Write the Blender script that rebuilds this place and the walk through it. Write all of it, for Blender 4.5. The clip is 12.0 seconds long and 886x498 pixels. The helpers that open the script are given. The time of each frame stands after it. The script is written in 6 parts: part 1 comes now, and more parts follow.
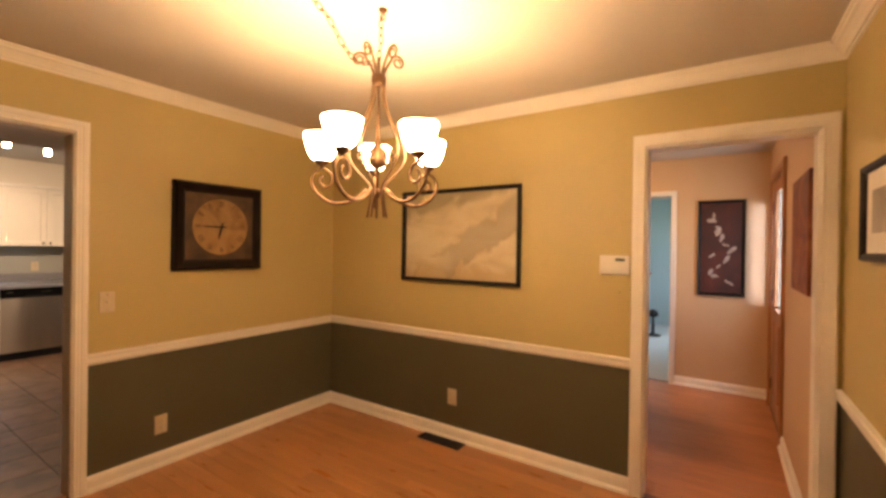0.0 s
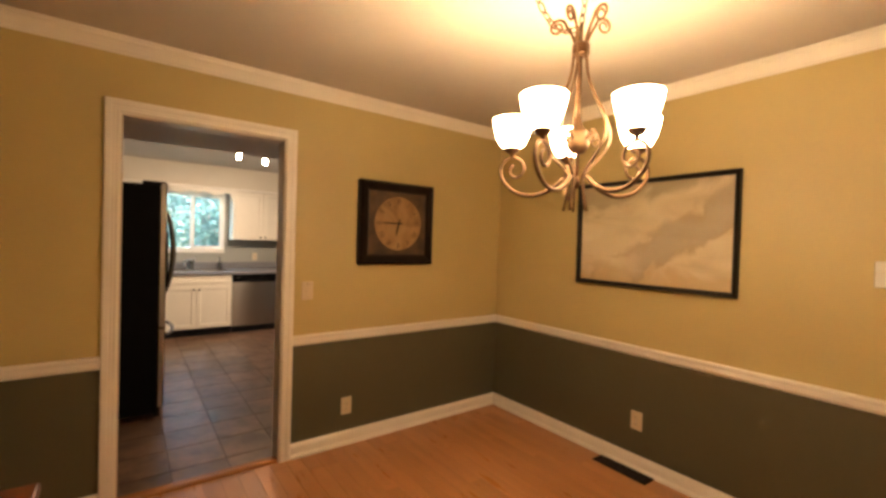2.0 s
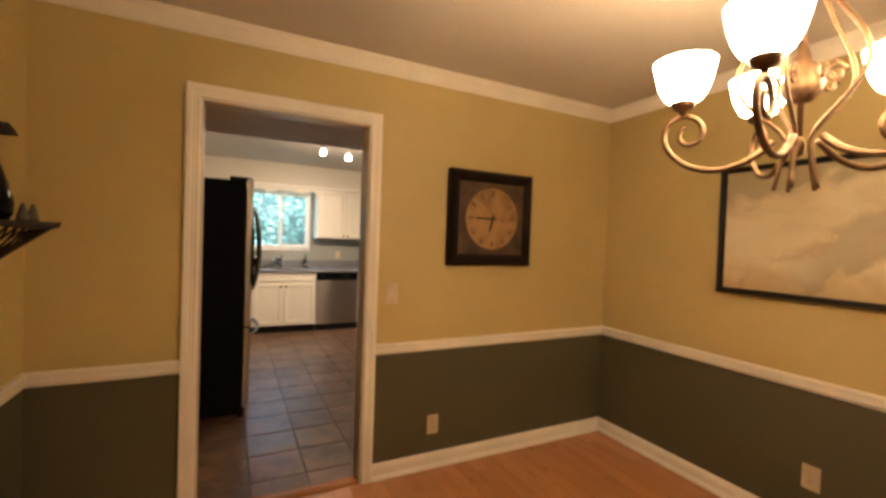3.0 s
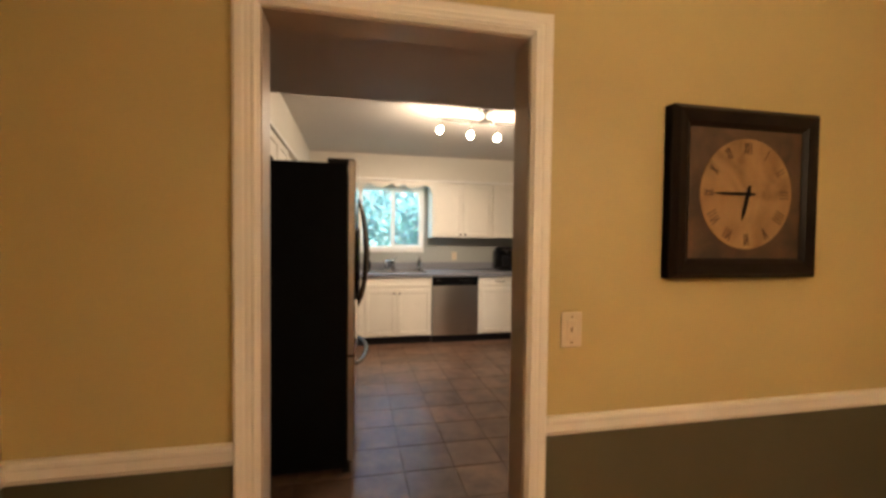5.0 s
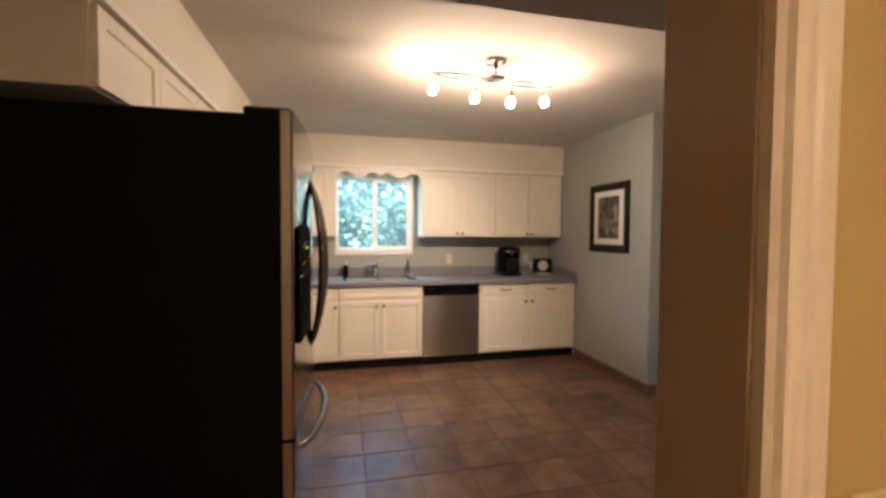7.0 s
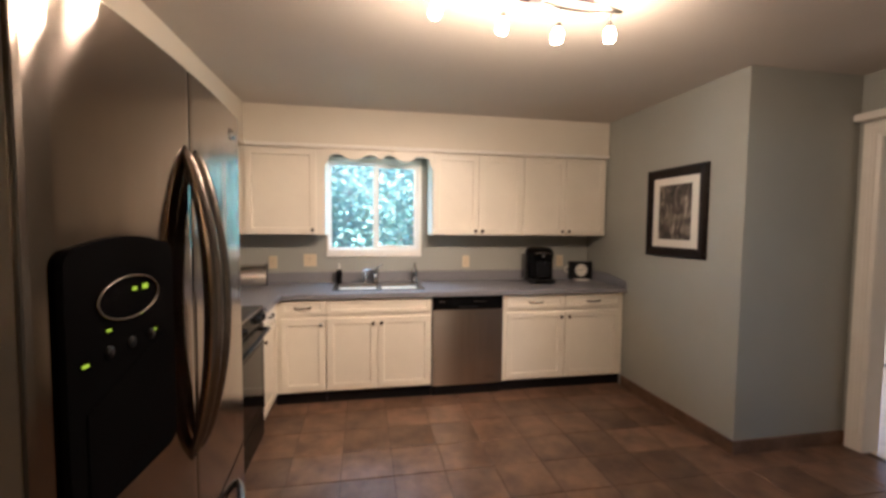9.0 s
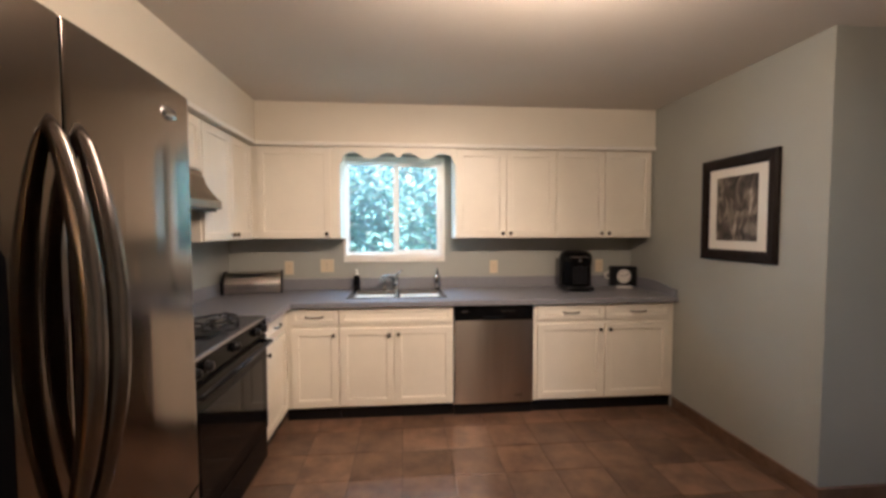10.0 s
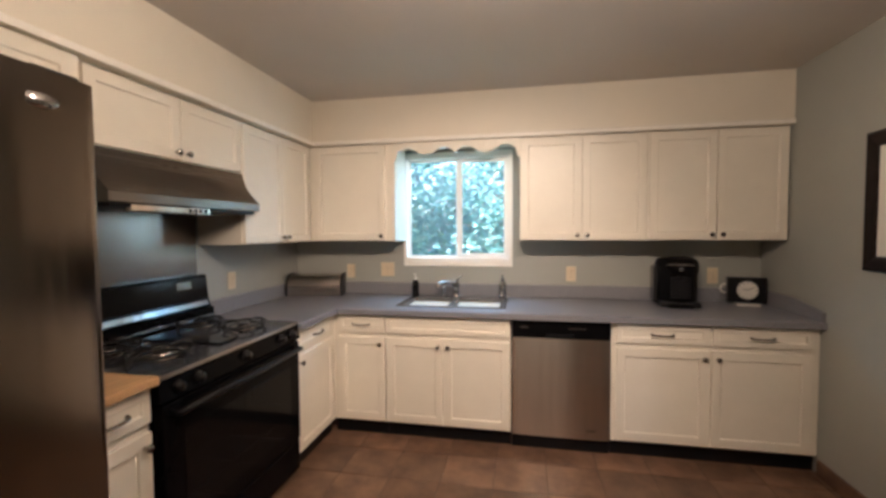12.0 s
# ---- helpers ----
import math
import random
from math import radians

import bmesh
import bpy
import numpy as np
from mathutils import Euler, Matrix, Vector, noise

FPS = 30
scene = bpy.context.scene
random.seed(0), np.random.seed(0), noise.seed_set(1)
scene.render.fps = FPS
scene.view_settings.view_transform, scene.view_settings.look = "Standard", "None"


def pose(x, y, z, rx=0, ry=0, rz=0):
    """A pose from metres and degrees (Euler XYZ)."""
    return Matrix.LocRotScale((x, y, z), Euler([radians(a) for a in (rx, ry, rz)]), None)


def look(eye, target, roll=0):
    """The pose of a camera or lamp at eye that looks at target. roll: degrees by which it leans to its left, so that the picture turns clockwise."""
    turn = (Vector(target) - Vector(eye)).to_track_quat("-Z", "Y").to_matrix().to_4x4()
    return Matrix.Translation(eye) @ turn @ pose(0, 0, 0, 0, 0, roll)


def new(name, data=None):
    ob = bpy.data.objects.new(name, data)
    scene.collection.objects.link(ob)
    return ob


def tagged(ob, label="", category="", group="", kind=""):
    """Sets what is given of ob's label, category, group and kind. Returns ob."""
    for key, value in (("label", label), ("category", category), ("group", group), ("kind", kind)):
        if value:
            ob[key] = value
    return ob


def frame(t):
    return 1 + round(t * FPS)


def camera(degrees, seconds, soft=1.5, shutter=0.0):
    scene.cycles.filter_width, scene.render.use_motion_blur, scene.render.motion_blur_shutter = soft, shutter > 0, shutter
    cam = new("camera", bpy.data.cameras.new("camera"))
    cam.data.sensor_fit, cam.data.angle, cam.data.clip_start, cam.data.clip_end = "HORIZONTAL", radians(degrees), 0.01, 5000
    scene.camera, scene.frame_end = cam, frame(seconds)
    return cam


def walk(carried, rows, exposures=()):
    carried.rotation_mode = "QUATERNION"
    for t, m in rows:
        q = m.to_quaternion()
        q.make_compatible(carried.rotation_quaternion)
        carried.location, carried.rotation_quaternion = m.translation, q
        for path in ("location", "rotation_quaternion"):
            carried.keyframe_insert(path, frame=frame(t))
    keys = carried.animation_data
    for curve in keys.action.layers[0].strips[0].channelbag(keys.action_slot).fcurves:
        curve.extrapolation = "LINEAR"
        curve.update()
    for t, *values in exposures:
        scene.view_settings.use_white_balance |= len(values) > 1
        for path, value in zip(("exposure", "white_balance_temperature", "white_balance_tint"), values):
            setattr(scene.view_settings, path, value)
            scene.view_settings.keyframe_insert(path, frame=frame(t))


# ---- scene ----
cam = camera(92.7, 12.0, soft=3.1)
PATH = [
    (0, (-0.839, 0.507, 1.418), (-1.945, 2.173, 1.41), 0.8),
    (0.5, (-0.848, 0.498, 1.42), (-2.085, 2.07, 1.404), 1.0),
    (1, (-0.868, 0.5, 1.415), (-2.238, 1.957, 1.393), 1.1),
    (1.5, (-0.953, 0.515, 1.405), (-2.449, 1.842, 1.382), 1.3),
    (2, (-1.103, 0.543, 1.411), (-2.709, 1.735, 1.38), 1.7),
    (2.5, (-1.289, 0.588, 1.403), (-2.989, 1.641, 1.365), 2.1),
    (3, (-1.507, 0.643, 1.393), (-3.297, 1.535, 1.351), 2.0),
    (3.5, (-1.788, 0.679, 1.383), (-3.647, 1.416, 1.33), 1.7),
    (5.5, (-2.781, 0.799, 1.379), (-4.744, 1.179, 1.318), 0.3),
    (6, (-3.038, 0.839, 1.395), (-5.001, 1.22, 1.333), 0.0),
    (6.5, (-3.285, 0.868, 1.385), (-5.235, 1.308, 1.332), 0.1),
    (8.3, (-4.081, 1.119, 1.448), (-6.025, 1.577, 1.351), 0.7),
    (8.5, (-4.188, 1.123, 1.45), (-6.135, 1.566, 1.342), 0.8),
    (9, (-4.389, 1.195, 1.453), (-6.352, 1.561, 1.339), 0.5),
    (9.5, (-4.563, 1.263, 1.44), (-6.539, 1.553, 1.333), 0.2),
    (10, (-4.681, 1.382, 1.435), (-6.671, 1.562, 1.341), -0.1),
    (10.5, (-4.76, 1.528, 1.428), (-6.758, 1.576, 1.346), 0.1),
    (11, (-4.863, 1.642, 1.423), (-6.86, 1.56, 1.344), 0.2),
    (11.5, (-4.973, 1.747, 1.429), (-6.958, 1.516, 1.349), 0.1),
    (12, (-5.067, 1.828, 1.438), (-7.03, 1.454, 1.35), -0.4),
]
EXPOSURES = [(0, 2.80, 6800, 18), (1.5, 2.72, 6350, 12), (2.5, 2.72, 6150, 11), (3.5, 2.82, 5850, 8), (5.5, 2.80, 5650, 8), (6.5, 2.82, 5800, 12), (9, 2.80, 5600, 15), (12, 2.75, 5400, 13)]
walk(cam, [(t, look(eye, target, roll)) for t, eye, target, roll in PATH], EXPOSURES)

# ---- world, sun, large lights ----
world = bpy.data.worlds.new("sky")
scene.world = world
world.use_nodes = True
wn = world.node_tree
bg = wn.nodes["Background"]
sky = wn.nodes.new("ShaderNodeTexSky")
sky.sky_type = "NISHITA"
sky.sun_disc = False
sky.sun_elevation = radians(59)
sky.sun_rotation = radians(207)
wn.links.new(sky.outputs["Color"], bg.inputs["Color"])
bg.inputs["Strength"].default_value = 0.15


def lamp(name, kind, m, energy, color, size=0.1, size_y=0.0):
    data = bpy.data.lights.new(name, kind)
    data.energy, data.color = energy, color
    if kind == "AREA":
        data.shape, data.size, data.size_y = "RECTANGLE", size, size_y or size
    elif kind == "SUN":
        data.angle = size
    else:
        data.shadow_soft_size = size
    ob = new(name, data)
    ob.matrix_world = m
    return ob


lamp("sun", "SUN", look((7, -14, 26), (0, 0, 0)), 5.0, (1.0, 0.96, 0.90), radians(12))
WARM = (1.0, 0.63, 0.33)
SPOT = (1.0, 0.71, 0.46)
DAY = (0.62, 0.82, 1.0)
CHANDELIER_W, TRACK_W, BEAM_W = 0.17, 1.75, 5.5
# Unseen fill before the solid west wall, standing in for family room daylight.
lamp("fill_family_room", "AREA", look((-9.5, 5.55, 1.45), (-6.2, 5.3, 0.0)), 14.0, (0.95, 0.94, 1.0), 1.8, 1.9)
lamp("daylight_front_door", "AREA", look((-0.444, 4.94, 1.425), (-2.0, 4.94, 1.425)), 1.1, (0.88, 0.94, 1.0), 0.47, 1.0)
# Narrow lamp added inside the door to throw a bright patch on the end wall.
beam = lamp("daylight_front_door", "AREA", look((-0.500, 4.80, 1.40), (-0.560, 5.63, 1.40)), 0.05, (0.88, 0.94, 1.0), 0.10, 0.95)
beam.data.spread = radians(12)
lamp("daylight_sink_window", "AREA", look((-8.95, 1.31, 2.42), (-7.6, 1.31, 0.95)), 5.0, (0.58, 0.86, 1.0), 1.2, 0.5)
for side in (-1, 1):
    lamp("daylight_sink_window", "AREA", look((-9.0, 1.31 + 1.05 * side, 1.75), (-8.3, 1.31, 1.6)), 2.2, (0.58, 0.86, 1.0), 0.5, 0.9)
# Unseen fill lamp added in place of the bedroom's daylight.
lamp("fill_bedroom", "AREA", look((-0.9, 7.9, 1.5), (-2.5, 7.9, 1.0)), 4.5, (0.70, 0.88, 1.0), 1.2, 1.2)


# ---- materials ----
def material(name, base, rough=0.5, metal=0.0, var=0.10, scale=6.0, stretch=(1, 1, 1), bump=0.0, bscale=180.0, spec=0.5,
             coat=0.0, rand=0.0, second=None, rough_var=0.0, emit=None, strength=0.0):
    m = bpy.data.materials.new(name)
    m.use_nodes = True
    nt = m.node_tree
    b = nt.nodes["Principled BSDF"]
    b.inputs["Roughness"].default_value = rough
    b.inputs["Metallic"].default_value = metal
    b.inputs["Specular IOR Level"].default_value = spec
    b.inputs["Coat Weight"].default_value = coat
    tc = nt.nodes.new("ShaderNodeTexCoord")
    mp = nt.nodes.new("ShaderNodeMapping")
    mp.inputs["Scale"].default_value = stretch
    nt.links.new(tc.outputs["Object"], mp.inputs["Vector"])
    n1 = nt.nodes.new("ShaderNodeTexNoise")
    n1.inputs["Scale"].default_value = scale
    n1.inputs["Detail"].default_value = 5.0
    n1.inputs["Roughness"].default_value = 0.62
    nt.links.new(mp.outputs["Vector"], n1.inputs["Vector"])
    ramp = nt.nodes.new("ShaderNodeValToRGB")
    lo = second or tuple(c * (1 - var) for c in base)
    hi = tuple(min(1.0, c * (1 + var)) for c in base)
    ramp.color_ramp.elements[0].position, ramp.color_ramp.elements[0].color = 0.32, (*lo, 1)
    ramp.color_ramp.elements[1].position, ramp.color_ramp.elements[1].color = 0.68, (*hi, 1)
    nt.links.new(n1.outputs["Fac"], ramp.inputs["Fac"])
    out = ramp.outputs["Color"]
    if rand:
        info = nt.nodes.new("ShaderNodeObjectInfo")
        add = nt.nodes.new("ShaderNodeVectorMath")
        add.operation = "ADD"
        comb = nt.nodes.new("ShaderNodeMath")
        comb.operation = "MULTIPLY"
        comb.inputs[1].default_value = 37.0
        nt.links.new(info.outputs["Random"], comb.inputs[0])
        nt.links.new(tc.outputs["Object"], add.inputs[0])
        nt.links.new(comb.outputs[0], add.inputs[1])
        nt.links.new(add.outputs[0], mp.inputs["Vector"])
        hsv = nt.nodes.new("ShaderNodeHueSaturation")
        rng = nt.nodes.new("ShaderNodeMapRange")
        rng.inputs["To Min"].default_value, rng.inputs["To Max"].default_value = 1 - rand, 1 + rand
        nt.links.new(info.outputs["Random"], rng.inputs["Value"])
        nt.links.new(rng.outputs[0], hsv.inputs["Value"])
        nt.links.new(out, hsv.inputs["Color"])
        out = hsv.outputs["Color"]
    nt.links.new(out, b.inputs["Base Color"])
    if rough_var:
        rr = nt.nodes.new("ShaderNodeMapRange")
        rr.inputs["To Min"].default_value, rr.inputs["To Max"].default_value = rough - rough_var, rough + rough_var
        n3 = nt.nodes.new("ShaderNodeTexNoise")
        n3.inputs["Scale"].default_value = scale * 2.3
        nt.links.new(mp.outputs["Vector"], n3.inputs["Vector"])
        nt.links.new(n3.outputs["Fac"], rr.inputs["Value"])
        nt.links.new(rr.outputs[0], b.inputs["Roughness"])
    if bump:
        n2 = nt.nodes.new("ShaderNodeTexNoise")
        n2.inputs["Scale"].default_value = bscale
        n2.inputs["Detail"].default_value = 3.0
        nt.links.new(mp.outputs["Vector"], n2.inputs["Vector"])
        bp = nt.nodes.new("ShaderNodeBump")
        bp.inputs["Strength"].default_value = bump
        bp.inputs["Distance"].default_value = 0.004
        nt.links.new(n2.outputs["Fac"], bp.inputs["Height"])
        nt.links.new(bp.outputs["Normal"], b.inputs["Normal"])
    if emit:
        b.inputs["Emission Color"].default_value = (*emit, 1)
        b.inputs["Emission Strength"].default_value = strength
    return m


def glass(name, tint=(1, 1, 1), rough=0.0):
    m = bpy.data.materials.new(name)
    m.use_nodes = True
    b = m.node_tree.nodes["Principled BSDF"]
    b.inputs["Base Color"].default_value = (*tint, 1)
    b.inputs["Roughness"].default_value = rough
    b.inputs["Transmission Weight"].default_value = 1.0
    b.inputs["IOR"].default_value = 1.1
    return m


def brush(m, amount):
    """Gives a metal a level brushed grain, so that its highlights run upright."""
    nt = m.node_tree
    b = nt.nodes["Principled BSDF"]
    way = nt.nodes.new("ShaderNodeCombineXYZ")
    way.inputs["Z"].default_value = 1.0
    nt.links.new(way.outputs[0], b.inputs["Tangent"])
    b.inputs["Anisotropic"].default_value = amount
    return m


def haze_veil(name, tint, closed):
    """An added haze veil: part of the light passes, the rest is scattered."""
    m = bpy.data.materials.new(name)
    m.use_nodes = True
    nt = m.node_tree
    nt.nodes.remove(nt.nodes["Principled BSDF"])
    clear = nt.nodes.new("ShaderNodeBsdfTransparent")
    # the scattering share of the veil; no wires are modelled
    wires = nt.nodes.new("ShaderNodeBsdfTranslucent")
    wires.inputs["Color"].default_value = (*tint, 1)
    mix = nt.nodes.new("ShaderNodeMixShader")
    mix.inputs[0].default_value = closed
    nt.links.new(clear.outputs[0], mix.inputs[1])
    nt.links.new(wires.outputs[0], mix.inputs[2])
    nt.links.new(mix.outputs[0], nt.nodes["Material Output"].inputs["Surface"])
    return m


WALL_GOLD = material("gold_wall_paint", (0.515, 0.408, 0.168), 0.5, var=0.03, scale=1.6, bump=0.10, bscale=260, rough_var=0.06)
WALL_OLIVE = material("dark_olive_wall_paint", (0.096, 0.089, 0.053), 0.5, var=0.05, scale=1.6, bump=0.10, bscale=260, rough_var=0.06)
WALL_SAGE = material("grey_sage_wall_paint", (0.335, 0.338, 0.302), 0.5, var=0.03, scale=1.5, bump=0.10, bscale=260)
WALL_PINK = material("pale_peach_wall_paint", (0.60, 0.425, 0.255), 0.5, var=0.03, scale=1.5, bump=0.10, bscale=260)
WALL_CREAM = material("cream_wall_paint", (0.56, 0.46, 0.33), 0.6, var=0.03, scale=1.5, bump=0.08, bscale=260)
WALL_TEAL = material("grey_teal_wall_paint", (0.28, 0.36, 0.36), 0.6, var=0.03, scale=1.5)
CEILING = material("matte_ceiling_paint", (0.58, 0.53, 0.47), 0.8, var=0.03, scale=1.2, bump=0.35, bscale=120)
SOFFIT = material("cream_soffit_paint", (0.72, 0.66, 0.55), 0.55, var=0.03, scale=2, bump=0.08, bscale=260)
LOWERED = material("taupe_lowered_ceiling_paint", (0.52, 0.44, 0.38), 0.6, var=0.04, scale=2, bump=0.12, bscale=200)
# Cream white jamb taken down to taupe; the doorway's shade is in this colour.
LINING = material("shaded_gloss_jamb_paint", (0.50, 0.41, 0.32), 0.28, var=0.03, scale=5)
TRIM = material("white_trim_paint", (0.82, 0.78, 0.71), 0.35, var=0.04, scale=4, bump=0.05, bscale=120, rough_var=0.08)
CABINET = material("cream_cabinet_paint", (0.77, 0.715, 0.61), 0.38, var=0.035, scale=3, bump=0.05, bscale=90, rough_var=0.08)
PLANK = material("honey_oak_plank", (0.47, 0.215, 0.085), 0.30, var=0.11, scale=1.8, stretch=(1.0, 6.0, 1.0), bump=0.03, bscale=60, rand=0.10, rough_var=0.07)
PLANK_RED = material("reddish_oak_plank", (0.42, 0.18, 0.080), 0.35, var=0.14, scale=3.0, stretch=(1.0, 7.0, 1.0), bump=0.03, bscale=60, rand=0.12, rough_var=0.07)
SUBFLOOR = material("dark_joint", (0.11, 0.055, 0.028), 0.8, var=0.1)
TILE = material("brown_slate_tile", (0.150, 0.088, 0.055), 0.36, var=0.36, scale=5.0, bump=0.25, bscale=14, rand=0.24, second=(0.080, 0.045, 0.029), rough_var=0.10, spec=0.36)
GROUT = material("dark_grout", (0.085, 0.055, 0.038), 0.85, var=0.2, scale=30)
PALE_FLOOR = material("pale_maple_floor", (0.62, 0.52, 0.40), 0.3, var=0.12, scale=4, stretch=(8, 1, 1))
CARPET = material("pale_grey_carpet", (0.45, 0.46, 0.43), 0.95, var=0.1, scale=60, bump=0.5, bscale=400)
COUNTER = material("grey_speckled_laminate", (0.205, 0.205, 0.225), 0.32, var=0.30, scale=160, bump=0.02, bscale=200)
BUTCHER = material("butcher_block_maple", (0.52, 0.32, 0.15), 0.4, var=0.22, scale=6, stretch=(1, 12, 1))
STEEL = material("brushed_stainless_steel", (0.33, 0.305, 0.285), 0.26, 1.0, var=0.03, scale=2.0, rough_var=0.04)
STEEL_V = brush(material("brushed_steel_level_grain", (0.25, 0.212, 0.180), 0.105, 1.0, var=0.05, scale=3.0, stretch=(1, 1, 0.25), rough_var=0.005), 1.0)
STEEL_BRIGHT = brush(material("brushed_steel_bright", (0.58, 0.52, 0.46), 0.19, 1.0, var=0.06, scale=5.0, stretch=(6, 6, 0.4), rough_var=0.03), 1.0)
STEEL_DARK = material("dark_brushed_steel", (0.20, 0.175, 0.155), 0.24, 1.0, var=0.06, scale=6, rough_var=0.04)
# Bowl steel darkened and dulled against glare from the window lamps.
SINK_STEEL = material("darkened_sink_steel", (0.17, 0.16, 0.15), 0.48, 1.0, var=0.10, scale=9.0, rough_var=0.06)
STEEL_SATIN = material("satin_steel", (0.68, 0.62, 0.57), 0.26, 1.0, var=0.04, scale=3.0, stretch=(1, 8, 8))
CHROME = material("polished_chrome", (0.38, 0.37, 0.36), 0.14, 1.0, var=0.03)
NICKEL = material("brushed_nickel", (0.33, 0.30, 0.265), 0.26, 1.0, var=0.06)
BLACK_GLOSS = material("black_enamel", (0.0035, 0.0035, 0.004), 0.13, var=0.2, spec=0.15)
BLACK_TEX = material("black_textured_steel", (0.0025, 0.0025, 0.003), 0.6, var=0.2, bump=0.12, bscale=500, spec=0.12)
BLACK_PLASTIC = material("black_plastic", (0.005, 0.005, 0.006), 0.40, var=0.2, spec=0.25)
DISPENSER = material("matte_black_dispenser", (0.003, 0.003, 0.0035), 0.7, var=0.2, spec=0.02)
OVEN_BLACK = material("satin_black_enamel", (0.003, 0.003, 0.0035), 0.16, var=0.2, spec=0.05)
IRON = material("black_cast_iron", (0.014, 0.013, 0.012), 0.55, 0.2, var=0.3, bump=0.2, bscale=120)
RUST_IRON = material("dark_bronze_iron", (0.012, 0.007, 0.005), 0.65, 0.0, var=0.4, scale=20, spec=0.15)
BRONZE = material("brushed_antique_gold_metal", (0.165, 0.098, 0.050), 0.52, 0.85, var=0.30, scale=24, bump=0.12, bscale=120)
BRONZE_DARK = material("dark_bronze_metal", (0.12, 0.065, 0.032), 0.42, 0.9, var=0.3, scale=24)
DARK_WOOD = material("espresso_wood", (0.011, 0.0065, 0.0055), 0.38, spec=0.14, var=0.4, scale=8, stretch=(1, 6, 1), bump=0.05, bscale=60)
CHERRY = material("dark_cherry_wood", (0.115, 0.030, 0.017), 0.28, var=0.3, scale=7, stretch=(1, 8, 1))
DOOR_WOOD = material("stained_oak_door", (0.36, 0.16, 0.065), 0.4, var=0.25, scale=6, stretch=(6, 6, 0.6))
ALMOND = material("almond_plastic", (0.62, 0.52, 0.36), 0.4, var=0.03)
WHITE_PLASTIC = material("white_plastic", (0.72, 0.69, 0.63), 0.4, var=0.02)
LCD = material("grey_lcd", (0.10, 0.11, 0.09), 0.25, var=0.05)
GREEN_LED = material("green_display", (0.1, 0.2, 0.02), 0.4, emit=(0.70, 0.92, 0.05), strength=0.085)
BULB = material("lit_bulb", (1, 0.9, 0.8), 0.4, emit=(1.0, 0.78, 0.50), strength=20.0)
SHADE_GLASS = material("lit_frosted_glass", (0.9, 0.85, 0.75), 0.4, emit=(1.0, 0.68, 0.36), strength=9.6)
MAT_WHITE = material("white_mat_board", (0.72, 0.69, 0.62), 0.8, var=0.02)
REDUCER = material("glossy_oak_strip", (0.34, 0.15, 0.06), 0.22, var=0.2, scale=6, stretch=(1, 0.3, 1))
DOOR_EDGE = material("satin_steel_door_edge", (0.50, 0.46, 0.43), 0.38, 1.0, var=0.04)
# Veil added behind the panes to imitate the haze of an overbright view.
VEIL = haze_veil("pale_haze_veil", (0.80, 0.84, 0.82), 0.035)
PANE = glass("window_glass")
# Glass roughened to blur the garden and soften its contrast.
PANE_HAZY = glass("hazed_window_glass", (0.93, 1.0, 1.0), 0.065)


# ---- builders ----
def cell(bm, x0, x1, y0, y1, z0, z1, bev=0.0, seg=1):
    """Adds one box to bm, with bevelled edges."""
    c = ((x0 + x1) / 2, (y0 + y1) / 2, (z0 + z1) / 2)
    s = (abs(x1 - x0), abs(y1 - y0), abs(z1 - z0))
    made = bmesh.ops.create_cube(bm, size=1.0, matrix=Matrix.LocRotScale(c, None, s))["verts"]
    if bev:
        edges = list({e for v in made for e in v.link_edges})
        bmesh.ops.bevel(bm, geom=edges, offset=bev, segments=seg, affect="EDGES", profile=0.5)
    return bm


def box(x0, x1, y0, y1, z0, z1, bev=0.0, seg=1):
    return cell(bmesh.new(), x0, x1, y0, y1, z0, z1, bev, seg)


def tube(points, r, seg=8, bm=None, flat=1.0, closed=False):
    """A round bar along the points; r may be a list of radii; flat squashes it across."""
    bm = bm or bmesh.new()
    pts = [Vector(p) for p in points]
    n = len(pts)
    rings = []
    side = None
    for i, p in enumerate(pts):
        a = pts[(i + 1) % n] if closed or i < n - 1 else pts[i]
        b = pts[i - 1] if closed or i > 0 else pts[i]
        d = (a - b).normalized()
        if side is None:
            side = d.cross(Vector((0.31, 0.17, 0.93))).normalized()
        side = (side - d * side.dot(d)).normalized()
        up = d.cross(side)
        rad = r[i] if isinstance(r, (list, tuple)) else r
        rings.append([bm.verts.new(p + rad * (math.cos(q) * side + flat * math.sin(q) * up))
                      for q in (2 * math.pi * k / seg for k in range(seg))])
    for i in range(n if closed else n - 1):
        a, b = rings[i], rings[(i + 1) % n]
        for k in range(seg):
            bm.faces.new((a[k], a[(k + 1) % seg], b[(k + 1) % seg], b[k]))
    if not closed:
        bm.faces.new(rings[0][::-1])
        bm.faces.new(rings[-1])
    bmesh.ops.recalc_face_normals(bm, faces=bm.faces)
    return bm


